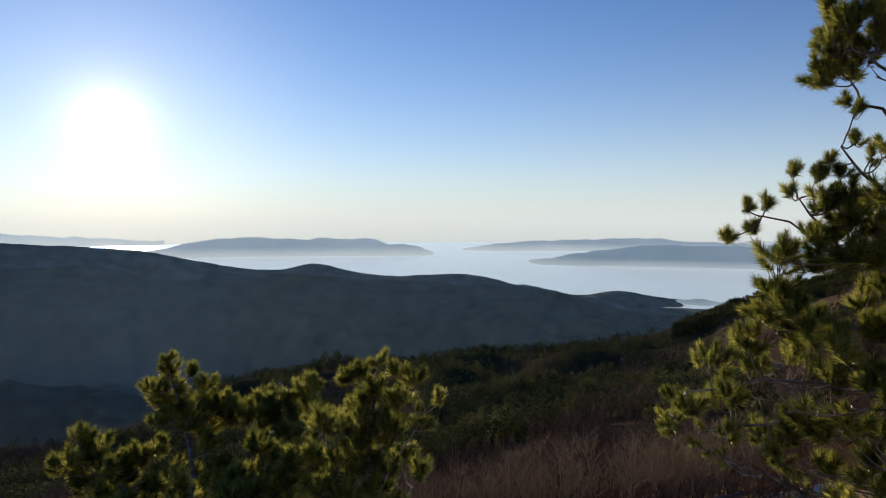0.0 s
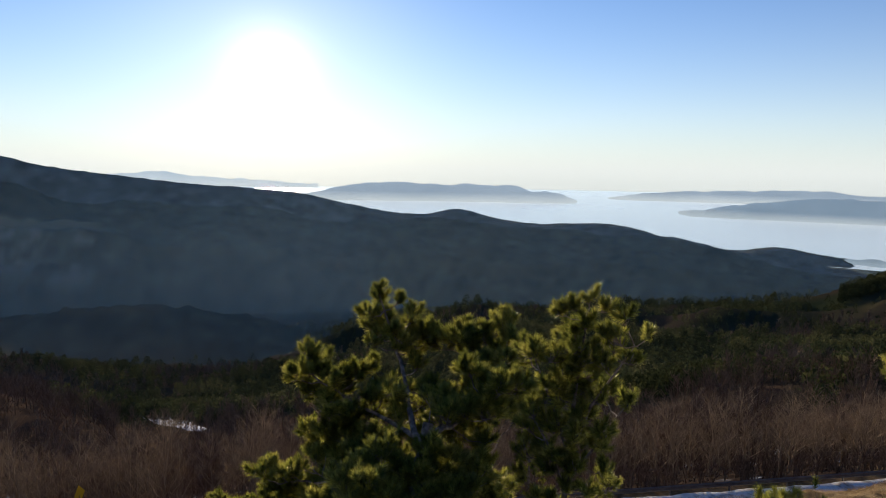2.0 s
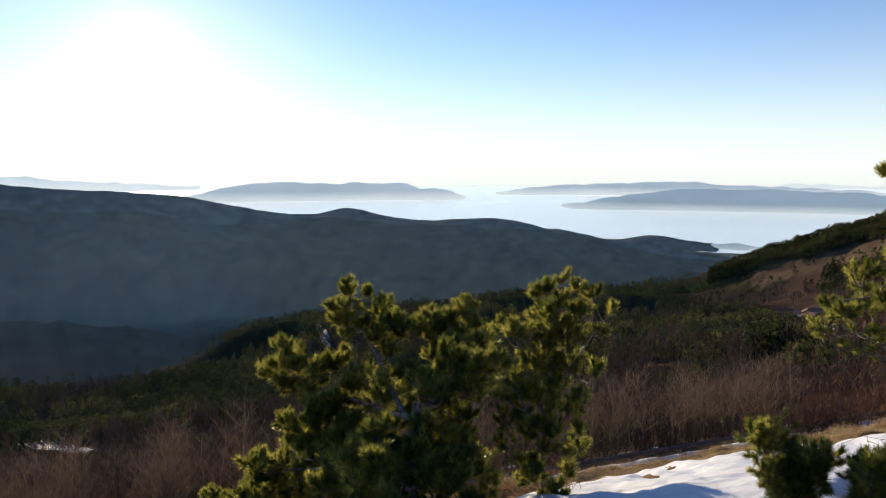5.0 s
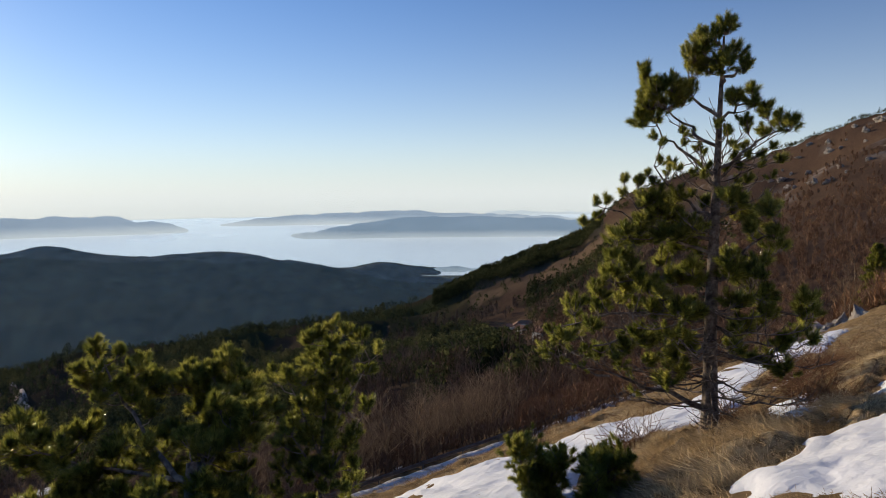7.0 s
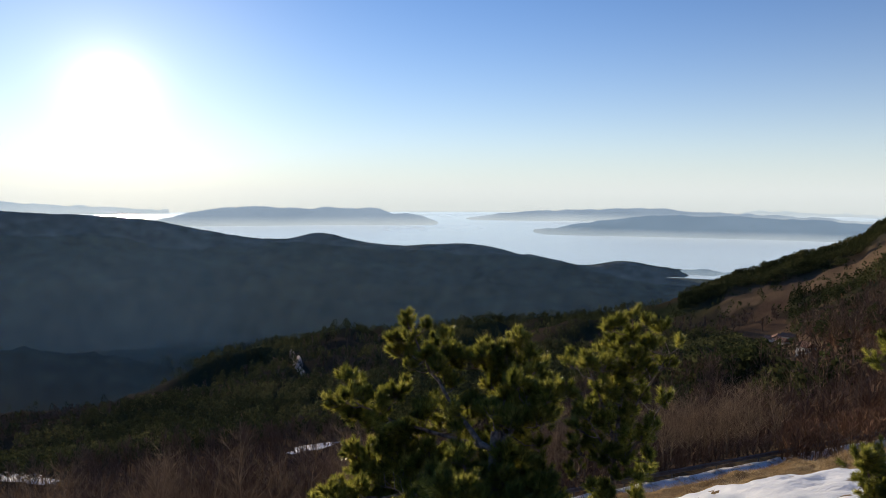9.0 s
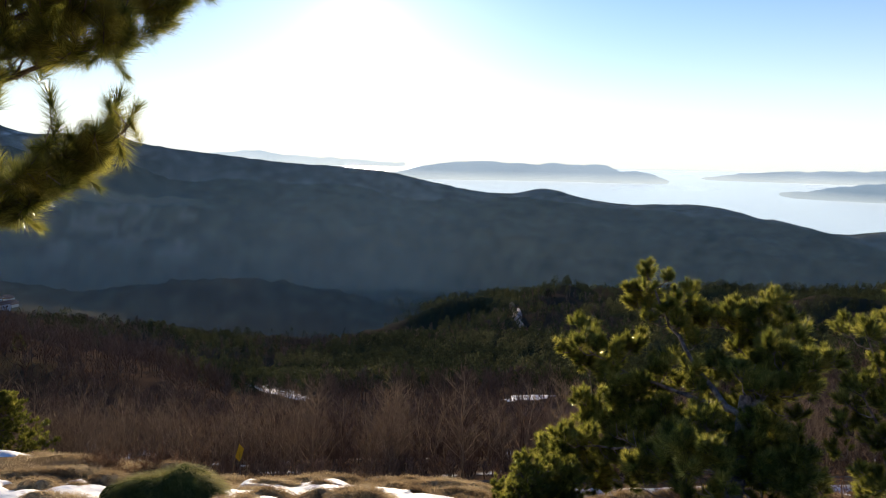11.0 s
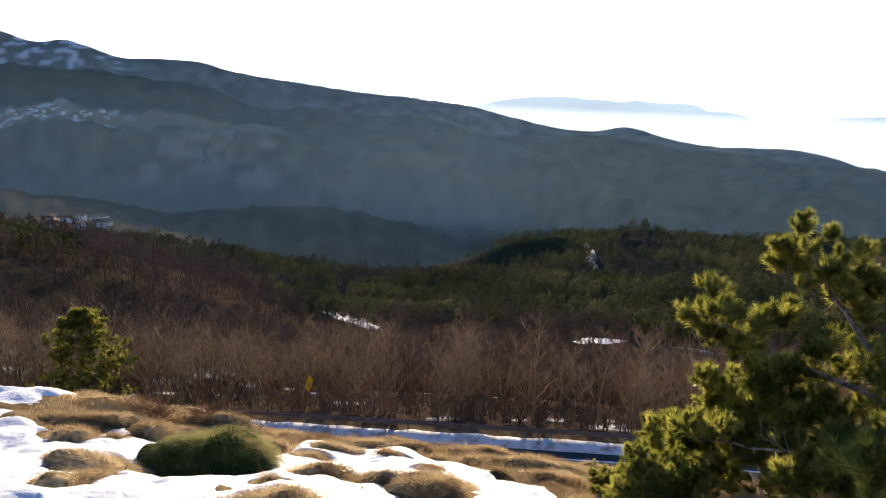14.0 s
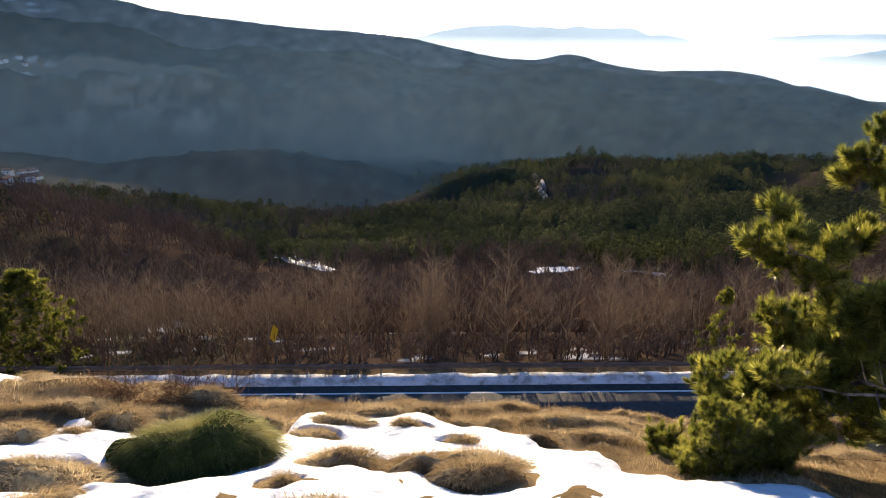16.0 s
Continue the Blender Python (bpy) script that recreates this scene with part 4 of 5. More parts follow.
small_pine(-6.35, 8.6, 0.35, 9, "low pine seedling in the dry grass", stems=2, lmax=0.14)

rng_f = np.random.default_rng(77)
protos = []
for k in range(5):
    h = 6.6 + 0.5 * k
    e = empty_at("bare_tree", 0, 0, 0, "leafless grey-brown tree at the edge of the wood", "tree", "bare trees below the road")
    bk, twigs = bare_tree_mesh(100 + k, h)
    bk.make("trunk", M_TWIG, e)
    fast_tris("crown", twigs, M_TWIG, e)
    protos.append(e)
first = list(protos)
count = 0
for k in range(270):
    v = rng_f.uniform(-48, 46)
    u = 38.6 + abs(rng_f.normal(0, 1)) * 9 + rng_f.uniform(0, 2)
    x, y = NX * u + MX * v, NY * u + MY * v
    s = rng_f.uniform(0.62, 1.05)
    m = Matrix.Translation((x, y, gz1(x, y))) @ Matrix.Rotation(rng_f.uniform(0, 6.28), 4, "Z") @ Matrix.Scale(s, 4)
    if first:
        first.pop().matrix_basis = m
    else:
        copy_thing(protos[k % 5], m)

# ---- woods of the valley ----


def scatter(n, az0, az1, r0, r1, seed):
    g = np.random.default_rng(seed)
    az = np.radians(g.uniform(az0, az1, n))
    r = np.sqrt(g.uniform(r0 * r0, r1 * r1, n)) if r1 / r0 < 2.5 else g.uniform(math.sqrt(r0), math.sqrt(r1), n) ** 2
    return CX + r * np.sin(az), CY + r * np.cos(az), r, np.degrees(az), g


def pine_share(x, y, r, az):
    """Where pines rather than bare trees stand: 0 to 1."""
    n = fbm(x / 60.0, y / 60.0, 3, 61) * 1.7
    left = smooth((az + 47) / 12)                      # bare woods on the left flank
    far = smooth((r - 120) / 90)
    right = 1 - smooth((az - 16) / 14) * 0.85
    hump = smooth((-20 - az) / 4) * smooth((r - 410) / 40)     # a smooth bare hump beyond the woods
    return np.clip(left * far * right + n * 1.1 - 0.1, 0, 1) * (1 - hump)


def wood_stuff(name, label, x, y, g, size, mat, kind):
    z = ground_z(x, y)
    out = []
    n = len(x)
    if kind == "bare":
        m = 46
        h = size * g.uniform(0.75, 1.2, n)
        t = g.uniform(0.15, 1.0, (n, m))
        a = g.uniform(0, 6.28, (n, m))
        rad = (1.15 - t) * h[:, None] * 0.22 * g.uniform(0.1, 1, (n, m))
        p = np.stack([x[:, None] + rad * np.cos(a), y[:, None] + rad * np.sin(a), z[:, None] + t * h[:, None] * 0.75], -1)
        d = np.stack([np.cos(a) * 0.6, np.sin(a) * 0.6, np.full_like(a, 1.0)], -1) + g.normal(0, 0.35, (n, m, 3))
        d /= np.linalg.norm(d, axis=-1)[..., None]
        q = p + d * (h[:, None, None] * g.uniform(0.14, 0.3, (n, m, 1)))
        sd = np.cross(d, g.normal(0, 1, (n, m, 3)))
        sd /= np.linalg.norm(sd, axis=-1)[..., None]
        dist = np.hypot(x - CX, y - CY)
        w = (0.016 + 0.0003 * dist)[:, None, None]
        out.append(np.stack([p + sd * w, p - sd * w, q], -2).reshape(-1, 3, 3))
        lean = g.normal(0, 0.3, (n, 2))
        w = (0.05 + 0.0003 * dist)
        for ax in (0, 1):
            o = np.zeros((n, 3))
            o[:, ax] = w
            foot = np.stack([x, y, z - 0.4], -1)
            top = np.stack([x + lean[:, 0], y + lean[:, 1], z + h * 0.9], -1)
            out.append(np.stack([foot + o, foot - o, top], 1))
    else:
        m = 96 if len(x) < 4500 and size > 5 else 30
        h = size * g.uniform(0.7, 1.25, n)
        t = g.beta(1.3, 1.2, (n, m))
        a = g.uniform(0, 6.28, (n, m))
        rad = (1.02 - t) ** 0.6 * h[:, None] * 0.34 * np.sqrt(g.uniform(0.25, 1, (n, m))) * (1 + 0.25 * np.sin(a * 3 + x[:, None]))
        p = np.stack([x[:, None] + rad * np.cos(a), y[:, None] + rad * np.sin(a), z[:, None] + h[:, None] * (0.12 + 0.86 * t)], -1)
        s = h[:, None, None] * g.uniform(0.09, 0.18, (n, m, 1)) * (0.5 if m > 90 else 1.0)
        d1 = np.stack([np.cos(a), np.sin(a), np.full_like(a, 0.7)], -1) + g.normal(0, 0.5, (n, m, 3))
        d1 /= np.linalg.norm(d1, axis=-1)[..., None]
        d2 = np.cross(d1, g.normal(0, 1, (n, m, 3)))
        d2 /= np.linalg.norm(d2, axis=-1)[..., None]
        out.append(np.stack([p + d2 * s * 0.6, p - d2 * s * 0.6, p + d1 * s * 1.3], -2).reshape(-1, 3, 3))
    return tagged(fast_tris(name, np.concatenate(out), mat), label, "woods", kind="stuff")


def flank_pines(x, y, r, az):
    """Pine cover of the right-hand mountain: 1 in groves and along the crest, 0 in clearings, and the open pasture round the hamlet."""
    el = np.degrees(np.arctan2(ground_z(x, y) - EYE, r))
    below = curve_az(az, LOWHILL) - el + 0.5 * fbm(x / 40.0, y / 40.0, 2, 75)
    strip = (below > -0.4) & (below < 1.25) & (az > 19) & (az < 33)
    lower = (below > 2.5) & (below < 4.6) & (az > 27) & (az < 39) & (fbm(x / 26.0, y / 26.0, 2, 76) > -0.22)
    wob = 1 + 0.8 * fbm(az / 2.5, el / 2.0, 3, 77)
    grove = ((az - 22.0) / 4.6) ** 2 + ((el + 13.1) / 2.0) ** 2 < wob
    grove2 = ((az - 17.5) / 2.6) ** 2 + ((el + 16.5) / 1.2) ** 2 < wob
    speck = fbm(x / 18.0, y / 18.0, 3, 78) > 0.33
    pasture = ((az - 26.8) / 3.2) ** 2 + ((el + 11.6) / 0.95) ** 2 < 1
    clearing = ((below > 1.25) & (below < 2.5) & (az > 22)) | ((below < 0.25) & (az > 33))
    p = np.where(strip | lower | grove | grove2, 1.0, np.where(speck & (az < 38), 0.5, 0.02))
    p = np.where(clearing & ~grove, np.minimum(p, 0.03), p)
    return np.where(pasture, 0.0, p), pasture | clearing


def right_share(x, y, r, az):
    p, free = flank_pines(x, y, r, az)
    k = smooth((az - 15) / 4)
    return pine_share(x, y, r, az) * (1 - k) + p * k, free & (az > 17)


x, y, r, az, g = scatter(7800, -72, 40, 54, 420, 301)
share, free = right_share(x, y, r, az)
keep = (g.uniform(0, 1, len(x)) > share) & (NX * x + NY * y > 50) & ~((az > 20) & (r > 200) & (g.uniform(0, 1, len(x)) < 0.5)) & ~free
eye_el = np.degrees(np.arctan2(ground_z(x, y) - EYE, r))
off = eye_el - (-18.7 - 0.42 * (az + 36.2))
off2 = eye_el + 21.0
keep &= ~((az > -37) & (az < -29.5) & (off > -3.2) & (off < 0.5) & (g.uniform(0, 1, len(x)) < 0.75))
keep &= ~((az > -13.6) & (az < -8.5) & (off2 > -2.6) & (off2 < 0.5) & (g.uniform(0, 1, len(x)) < 0.25))
wood_stuff("bare_wood", "brown leafless beech woods on the valley side", x[keep], y[keep], g, 7.0, M_FAR_BARE, "bare")
x, y, r, az, g = scatter(14500, -60, 19, 150, 690, 302)
keep = (g.uniform(0, 1, len(x)) < right_share(x, y, r, az)[0]) & (NX * x + NY * y > 60)
near = keep & (r < 330)
wood_stuff("pine_wood", "dark green pine woods on the valley floor", x[near], y[near], g, 5.6, M_FAR_PINE, "pine")
keep = keep & (r >= 330)
wood_stuff("pine_wood", "dark green pine woods on the low hills", x[keep], y[keep], g, 5.6, M_FAR_PINE, "pine")

# pines in groves and along the crest of the right-hand mountain, bare scrub between
x, y, r, az, g = scatter(11000, 18.5, 44, 110, 640, 304)
keep = g.uniform(0, 1, len(x)) < right_share(x, y, r, az)[0]
wood_stuff("pine_wood", "dark pine groves on a mountain flank", x[keep], y[keep], g, 4.1, M_FAR_PINE, "pine")
x, y, r, az, g = scatter(4200, 19, 35, 500, 655, 306)
keep = g.uniform(0, 1, len(x)) < right_share(x, y, r, az)[0]
wood_stuff("pine_wood", "dark strip of pines along a mountain crest", x[keep], y[keep], g, 3.8, M_FAR_PINE, "pine")
x, y, r, az, g = scatter(6500, 28, 62, 48, 460, 305)
below = curve_az(az, LOWHILL) - np.degrees(np.arctan2(ground_z(x, y) - EYE, r))
keep = (below > 0.8) & (g.uniform(0, 1, len(x)) < 0.35 + 0.9 * smooth((below - 3) / 5)) & ~right_share(x, y, r, az)[1]
wood_stuff("bare_wood", "leafless reddish scrub on the steep mountain side", x[keep], y[keep], g, 2.4, M_SCRUB, "bare")
x, y, r, az, g = scatter(900, 33, 57, 612, 648, 308)
wood_stuff("crest_bushes", "dark bushes along the crest of the mountain", x, y, g, 2.4, M_FAR_PINE, "pine")
round_conifer(-39.8, 25.2, 5.8, 3.9, 31, "yellow-green conifer among bare trees by the road")
round_conifer(-3.8, 41.1, 4.6, 1.7, 35, "slender olive-green young tree beside the road", 45)
g = np.random.default_rng(307)
u, v = 37.4 + np.abs(g.normal(0, 5, 650)), g.uniform(-52, 46, 650)
wood_stuff("undergrowth", "leafless brush at the foot of the roadside wood", NX * u + MX * v, NY * u + MY * v, g, 1.7, M_FAR_BARE, "bare")

# ---- land cover of the sheet ----
def cover_colours():
    zz = gz.ravel()
    x, y, r = gx.ravel(), gy.ravel(), np.hypot(gx - CX, gy - CY).ravel()
    az = np.degrees(np.arctan2(gx - CX, gy - CY)).ravel()
    u = NX * x + NY * y
    turf_c, leaf_c, pine_c = np.array([0.21, 0.145, 0.075]), np.array([0.058, 0.04, 0.029]), np.array([0.03, 0.038, 0.017])
    ridge_c, heath_c, rock_c, snow_c = np.array([0.082, 0.086, 0.064]), np.array([0.10, 0.064, 0.043]), np.array([0.42, 0.40, 0.37]), np.array([0.75, 0.77, 0.8])
    w = smooth((u - 36.4) / 1.2)[:, None] * np.where(az > 25, smooth((r - 45) / 40), 1)[:, None]
    share = pine_share(x, y, r, az)[:, None]
    c = turf_c * (1 - w) + (leaf_c * (1 - share) + pine_c * share) * w
    hw = (smooth((az - 17) / 12) * smooth((r - 45) / 60))[:, None]
    c = c * (1 - hw) + heath_c * hw
    fp = (flank_pines(x, y, r, az)[0] * smooth((az - 16) / 4) * smooth((45 - az) / 3) * (r > 100) * (r < 640))[:, None]
    c = c * (1 - 0.8 * fp) + pine_c * 0.8 * fp
    fc = (flank_pines(x, y, r, az)[1] * smooth((az - 19) / 3) * smooth((44 - az) / 6) * (r > 100) * (r < 640) * (0.8 + 0.8 * fbm(x / 14.0, y / 14.0, 3, 84)))[:, None]
    c = c * (1 - fc) + np.array([0.14, 0.098, 0.062]) * fc
    # far ridge's base colour is raised for the haze, paler still at its back
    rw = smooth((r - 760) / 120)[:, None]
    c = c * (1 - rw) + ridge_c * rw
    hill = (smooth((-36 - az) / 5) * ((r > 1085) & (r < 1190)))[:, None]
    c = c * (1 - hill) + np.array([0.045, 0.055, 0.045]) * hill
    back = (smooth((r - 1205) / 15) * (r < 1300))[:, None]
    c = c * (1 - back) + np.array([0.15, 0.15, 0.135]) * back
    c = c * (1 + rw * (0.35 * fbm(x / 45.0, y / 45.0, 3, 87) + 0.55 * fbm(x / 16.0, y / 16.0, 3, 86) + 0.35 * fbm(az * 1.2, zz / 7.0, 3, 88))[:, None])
    hump = (smooth((-19 - az) / 5) * smooth((r - 440) / 40) * (r < 800))[:, None]
    c = c * (1 - hump) + np.array([0.088, 0.078, 0.05]) * (1 + 0.7 * fbm(x / 14.0, y / 14.0, 3, 89))[:, None] * hump
    fld = (smooth((-37 - az) / 3) * ((r > 1042) & (r < 1080)))[:, None]
    c = c * (1 - fld) + np.array([0.22, 0.19, 0.13]) * fld
    # pale cliff bands on the terrace face and crags on the mountain
    cl = smooth((fbm(az / 1.8, zz / 9.0, 4, 81) - 0.02) / 0.25) * smooth((az + 52) / 5) * smooth((-36 - az) / 4) * (r > 960) * (r < 1046) * 0.9
    cr = 0.3 * smooth((fbm(x / 14.0, y / 14.0, 3, 82) - 0.36) / 0.1) * smooth((az - 30) / 6) * (r > 150) * (r < 700)
    k = np.clip(cl * 0.38 + cr, 0, 1)[:, None]
    c = c * (1 - k) + rock_c * k
    sn = smooth((fbm(az / 0.7, zz / 3.5, 4, 83) - 0.05) / 0.3) * smooth((-48 - az) / 4) * (((r > 1230) & (r < 1298)) | ((r > 1046) & (r < 1085)))
    sn = sn * 0.7
    c = c * (1 - sn[:, None]) + snow_c * sn[:, None]
    sn2 = 0.5 * smooth((fbm(x / 3.0, y / 3.0, 4, 85) - 0.40) / 0.1) * (u > 40) * (r < 120) * (az < 22)
    c = c * (1 - sn2[:, None]) + snow_c * sn2[:, None]
    return np.concatenate([c, np.ones((len(c), 1))], 1)


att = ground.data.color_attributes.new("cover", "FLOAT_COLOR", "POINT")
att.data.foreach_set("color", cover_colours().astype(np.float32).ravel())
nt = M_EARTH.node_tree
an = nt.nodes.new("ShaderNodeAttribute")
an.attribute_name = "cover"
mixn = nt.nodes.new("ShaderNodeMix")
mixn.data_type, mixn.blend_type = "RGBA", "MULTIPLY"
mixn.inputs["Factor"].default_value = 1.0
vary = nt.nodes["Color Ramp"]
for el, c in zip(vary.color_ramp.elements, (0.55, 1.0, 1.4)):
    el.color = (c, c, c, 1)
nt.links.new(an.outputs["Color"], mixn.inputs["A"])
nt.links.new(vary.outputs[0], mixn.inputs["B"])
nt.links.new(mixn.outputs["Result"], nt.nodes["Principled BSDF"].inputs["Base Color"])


# ---- snow on the open slope ----
# the drift's far and near edges along the slope, as (v, u)
DRIFT_FAR = [(-60, 11), (-14, 11.0), (-11.2, 10.6), (-10.3, 10.9), (-9.8, 11.15), (-9.2, 10.8), (-7.6, 10.9), (-7.15, 11.8), (-5.7, 11.75), (-4.6, 11.2), (-3.8, 10.5), (-3.0, 9.3), (-1.5, 8.6), (0.3, 8.8), (2, 10.2), (4.3, 11.3), (5.4, 10.8), (6.7, 9.8), (8.4, 8.7), (10, 7.4), (11.5, 6.9), (14, 7.6), (18, 9.4), (24, 11), (60, 13)]
DRIFT_NEAR = [(-60, 7), (-10, 6.6), (-8.3, 6.5), (-7.6, 7.3), (-6.6, 7.95), (-5.8, 6.9), (-5.3, 5.5), (-4, 3.9), (0, 3.3), (2.3, 3.4), (3.5, 3.9), (5.4, 5.0), (6.5, 5.2), (7.6, 4.4), (9.5, 4.7), (11, 5.4), (14, 5.6), (18, 6.6), (24, 7.8), (60, 9)]
# tufts and matted swells of grass that break the snow: u, v, half length along the slope, half width, height
SWELLS_LEFT = [(9.4, -6.5, 0.46, 0.28, 0.11), (9.2, -5.75, 0.45, 0.27, 0.11), (9.25, -5, 0.5, 0.28, 0.11), (8.8, -5.1, 0.45, 0.2, 0.09), (10.75, -7, 0.33, 0.2, 0.07), (11.3, -6.75, 0.34, 0.2, 0.09), (10.98, -5.8, 0.2, 0.14, 0.05), (10.4, -9.75, 0.14, 0.13, 0.08), (10.25, -10.25, 0.3, 0.3, 0.19), (11.05, -9.5, 0.28, 0.33, 0.16),
               (9.05, -9.2, 0.65, 0.33, 0.16), (8.62, -6.9, 0.1, 0.1, 0.04), (10.28, -5.13, 0.16, 0.11, 0.04), (10.6, -4.1, 0.15, 0.1, 0.03), (7.4, -5.45, 0.38, 0.4, 0.12), (7.2, -4.8, 0.16, 0.24, 0.06), (5.94, -5.1, 0.16, 0.12, 0.04), (8, -8.85, 0.35, 0.55, 0.15)]
SWELLS_RIGHT = [(5.2, 13.3, 1.6, 0.55, 0.22), (3.7, 9.5, 0.9, 0.5, 0.19), (3.95, 8.5, 0.45, 0.3, 0.14), (2.85, 10, 1.4, 0.6, 0.20), (1.45, 5.4, 0.6, 0.35, 0.17), (2.05, 4.85, 0.4, 0.28, 0.14), (2.4, 4, 0.85, 0.65, 0.14), (2.4, 4.6, 0.3, 0.2, 0.12), (6.8, 6.3, 0.25, 0.2, 0.07), (2.3, 7.9, 0.4, 0.25, 0.11)]


def snow_depth(x, y):
    """Depth of the lying snow; negative where grass is free."""
    u, v = NX * x + NY * y, MX * x + MY * y
    n = fbm(x / 1.6, y / 1.6, 4, 91) + 0.6 * fbm(x / 0.32, y / 0.32, 3, 95)
    inner = np.minimum(curve_az(v, DRIFT_FAR) - u, u - curve_az(v, DRIFT_NEAR)) + 0.3 * n
    core = 0.34 * np.clip(inner / 0.7, -1, 1) + 0.05 * n
    # the upper field beside the tall pine, and tongues of snow above it
    upper = 0.3 * np.clip(np.minimum(np.minimum(v - 2.0, 1.75 + 0.10 * np.clip(v - 3, 0, 12) - u), u + 2.5) / 0.6 + 0.7 * n, -1, 1)
    tongue = 0.3 * np.clip((0.42 - np.abs(u - 2.95 - 0.33 * (v - 7.0))) / 0.35 + 0.9 * n, -1, 1) * smooth((v - 5.4) / 0.8)
    tongue = np.where(v > 5.4, tongue, -0.3)
    left = -0.3 + 0.65 * smooth((-10.8 - v) / 1.5) * smooth((17 - u) / 2) + 0.25 * n
    d = np.maximum(np.maximum(core, upper), np.maximum(tongue, left))
    d = np.where(u > 13.2 + 0.8 * vnoise(v / 2.0, 0.5, 97), np.minimum(d, 0.5 * left), d)
    foot = np.exp(-((x - 4.0) ** 2 + (y - 5.3) ** 2) / 0.5)                            # dry grass round the tree's foot
    d = d - 0.7 * foot - 0.8 * np.exp(-(((u - 9.75) / 0.7) ** 2 + ((v + 8.05) / 0.85) ** 2))
    u = u + 0.30 * fbm(x / 0.55, y / 0.55, 3, 93)
    v = v + 0.45 * fbm(x / 0.55, y / 0.55, 3, 94)
    for su, sv, rv, ru, _ in SWELLS_LEFT + SWELLS_RIGHT:
        d = d - 0.75 * np.exp(-1.1 * (((u - su) / ru) ** 2 + ((v - sv) / rv) ** 2) ** 1.6)
    return d


def snow_sheet():
    us, vs = np.arange(-4, 20, 0.075), np.arange(-22, 26, 0.085)
    U, V = np.meshgrid(us, vs, indexing="ij")
    X, Y = NX * U + MX * V, NY * U + MY * V
    d = snow_depth(X, Y)
    th = np.where(d > 0, 0.11 * (1 - np.exp(-d * 6)), d * 0.8)
    Z = ground_z(X, Y) + turf(X, Y) * np.clip(1 - d * 2.2, 0.45, 1) + th + 0.08 * fbm(X / 0.5, Y / 0.5, 4, 99) + 0.05 * vnoise(X / 1.3, Y / 1.3, 100) - 0.09 * np.clip(vnoise(X / 0.33, Y / 0.33, 101) * 2 - 0.3, 0, 1)
    f = grid_faces(len(us), len(vs))
    ok = d.ravel() > -0.12
    f = f[ok[f].any(axis=1)]
    used = np.unique(f)
    remap = np.full(d.size, -1)
    remap[used] = np.arange(len(used))
    P = np.stack([X, Y, Z], -1).reshape(-1, 3)[used]
    return tagged(mesh_object("snow", P, remap[f], M_SNOW), "patchy old snow lying on the dry grass", "snow", kind="stuff")


snow_sheet()


# ---- dry grass ----
def grass(n, u0, u1, v0, v1, seed, hmin, hmax, width):
    g = np.random.default_rng(seed)
    m = n // 30
    cu, cv = g.uniform(u0, u1, m), g.uniform(v0, v1, m)
    u = np.repeat(cu, 30) + g.normal(0, 0.13, m * 30)
    v = np.repeat(cv, 30) + g.normal(0, 0.13, m * 30)
    x, y = NX * u + MX * v, NY * u + MY * v
    keep = snow_depth(x, y) < -0.015
    x, y, u, v = x[keep], y[keep], u[keep], v[keep]
    k = len(x)
    z = ground_z(x, y) + turf(x, y) - 0.02
    lush = 0.6 + 1.3 * np.clip(fbm(x / 0.9, y / 0.9, 2, 111) + 0.2, 0, 1)
    h = g.uniform(hmin, hmax, k) * lush
    a = g.uniform(0, 6.28, k)
    lean = g.uniform(0.5, 1.9, k)
    d = np.stack([np.cos(a) * 0.6 + NX * lean, np.sin(a) * 0.6 + NY * lean, np.full(k, 0.75) - 0.25 * lean], -1)
    d /= np.linalg.norm(d, axis=1)[:, None]
    sd = np.cross(d, g.normal(0, 1, (k, 3)))
    sd /= np.linalg.norm(sd, axis=1)[:, None]
    p = np.stack([x, y, z], -1)
    q = p + np.stack([d[:, 0] * 0.4, d[:, 1] * 0.4, np.abs(d[:, 2]) + 0.25], -1) * h[:, None] * 0.6
    e = q + (d - np.array([0, 0, 0.25])) * h[:, None] * 0.55
    w = width * g.uniform(0.6, 1.3, k)[:, None]
    lower = np.stack([p + sd * w, p - sd * w, q], 1)
    upper = np.stack([q + sd * w * 0.5, q - sd * w * 0.5, e], 1)
    return np.concatenate([lower, upper])


tris = np.concatenate([grass(330000, 3.5, 14.5, -17, 3, 121, 0.07, 0.17, 0.0055), grass(150000, -1, 14.5, 2, 14, 123, 0.07, 0.18, 0.006), grass(80000, -1, 15, 14, 36, 122, 0.10, 0.24, 0.009), grass(14000, 1.6, 3.8, 2.6, 6.2, 124, 0.2, 0.38, 0.005), grass(50000, -1, 5.5, 0.5, 10, 125, 0.06, 0.15, 0.005), grass(60000, -4, 5, -13, 3, 126, 0.06, 0.16, 0.006)])
tagged(fast_tris("dry_grass", tris, M_GRASS), "matted straw-coloured winter grass", "grass", kind="stuff")


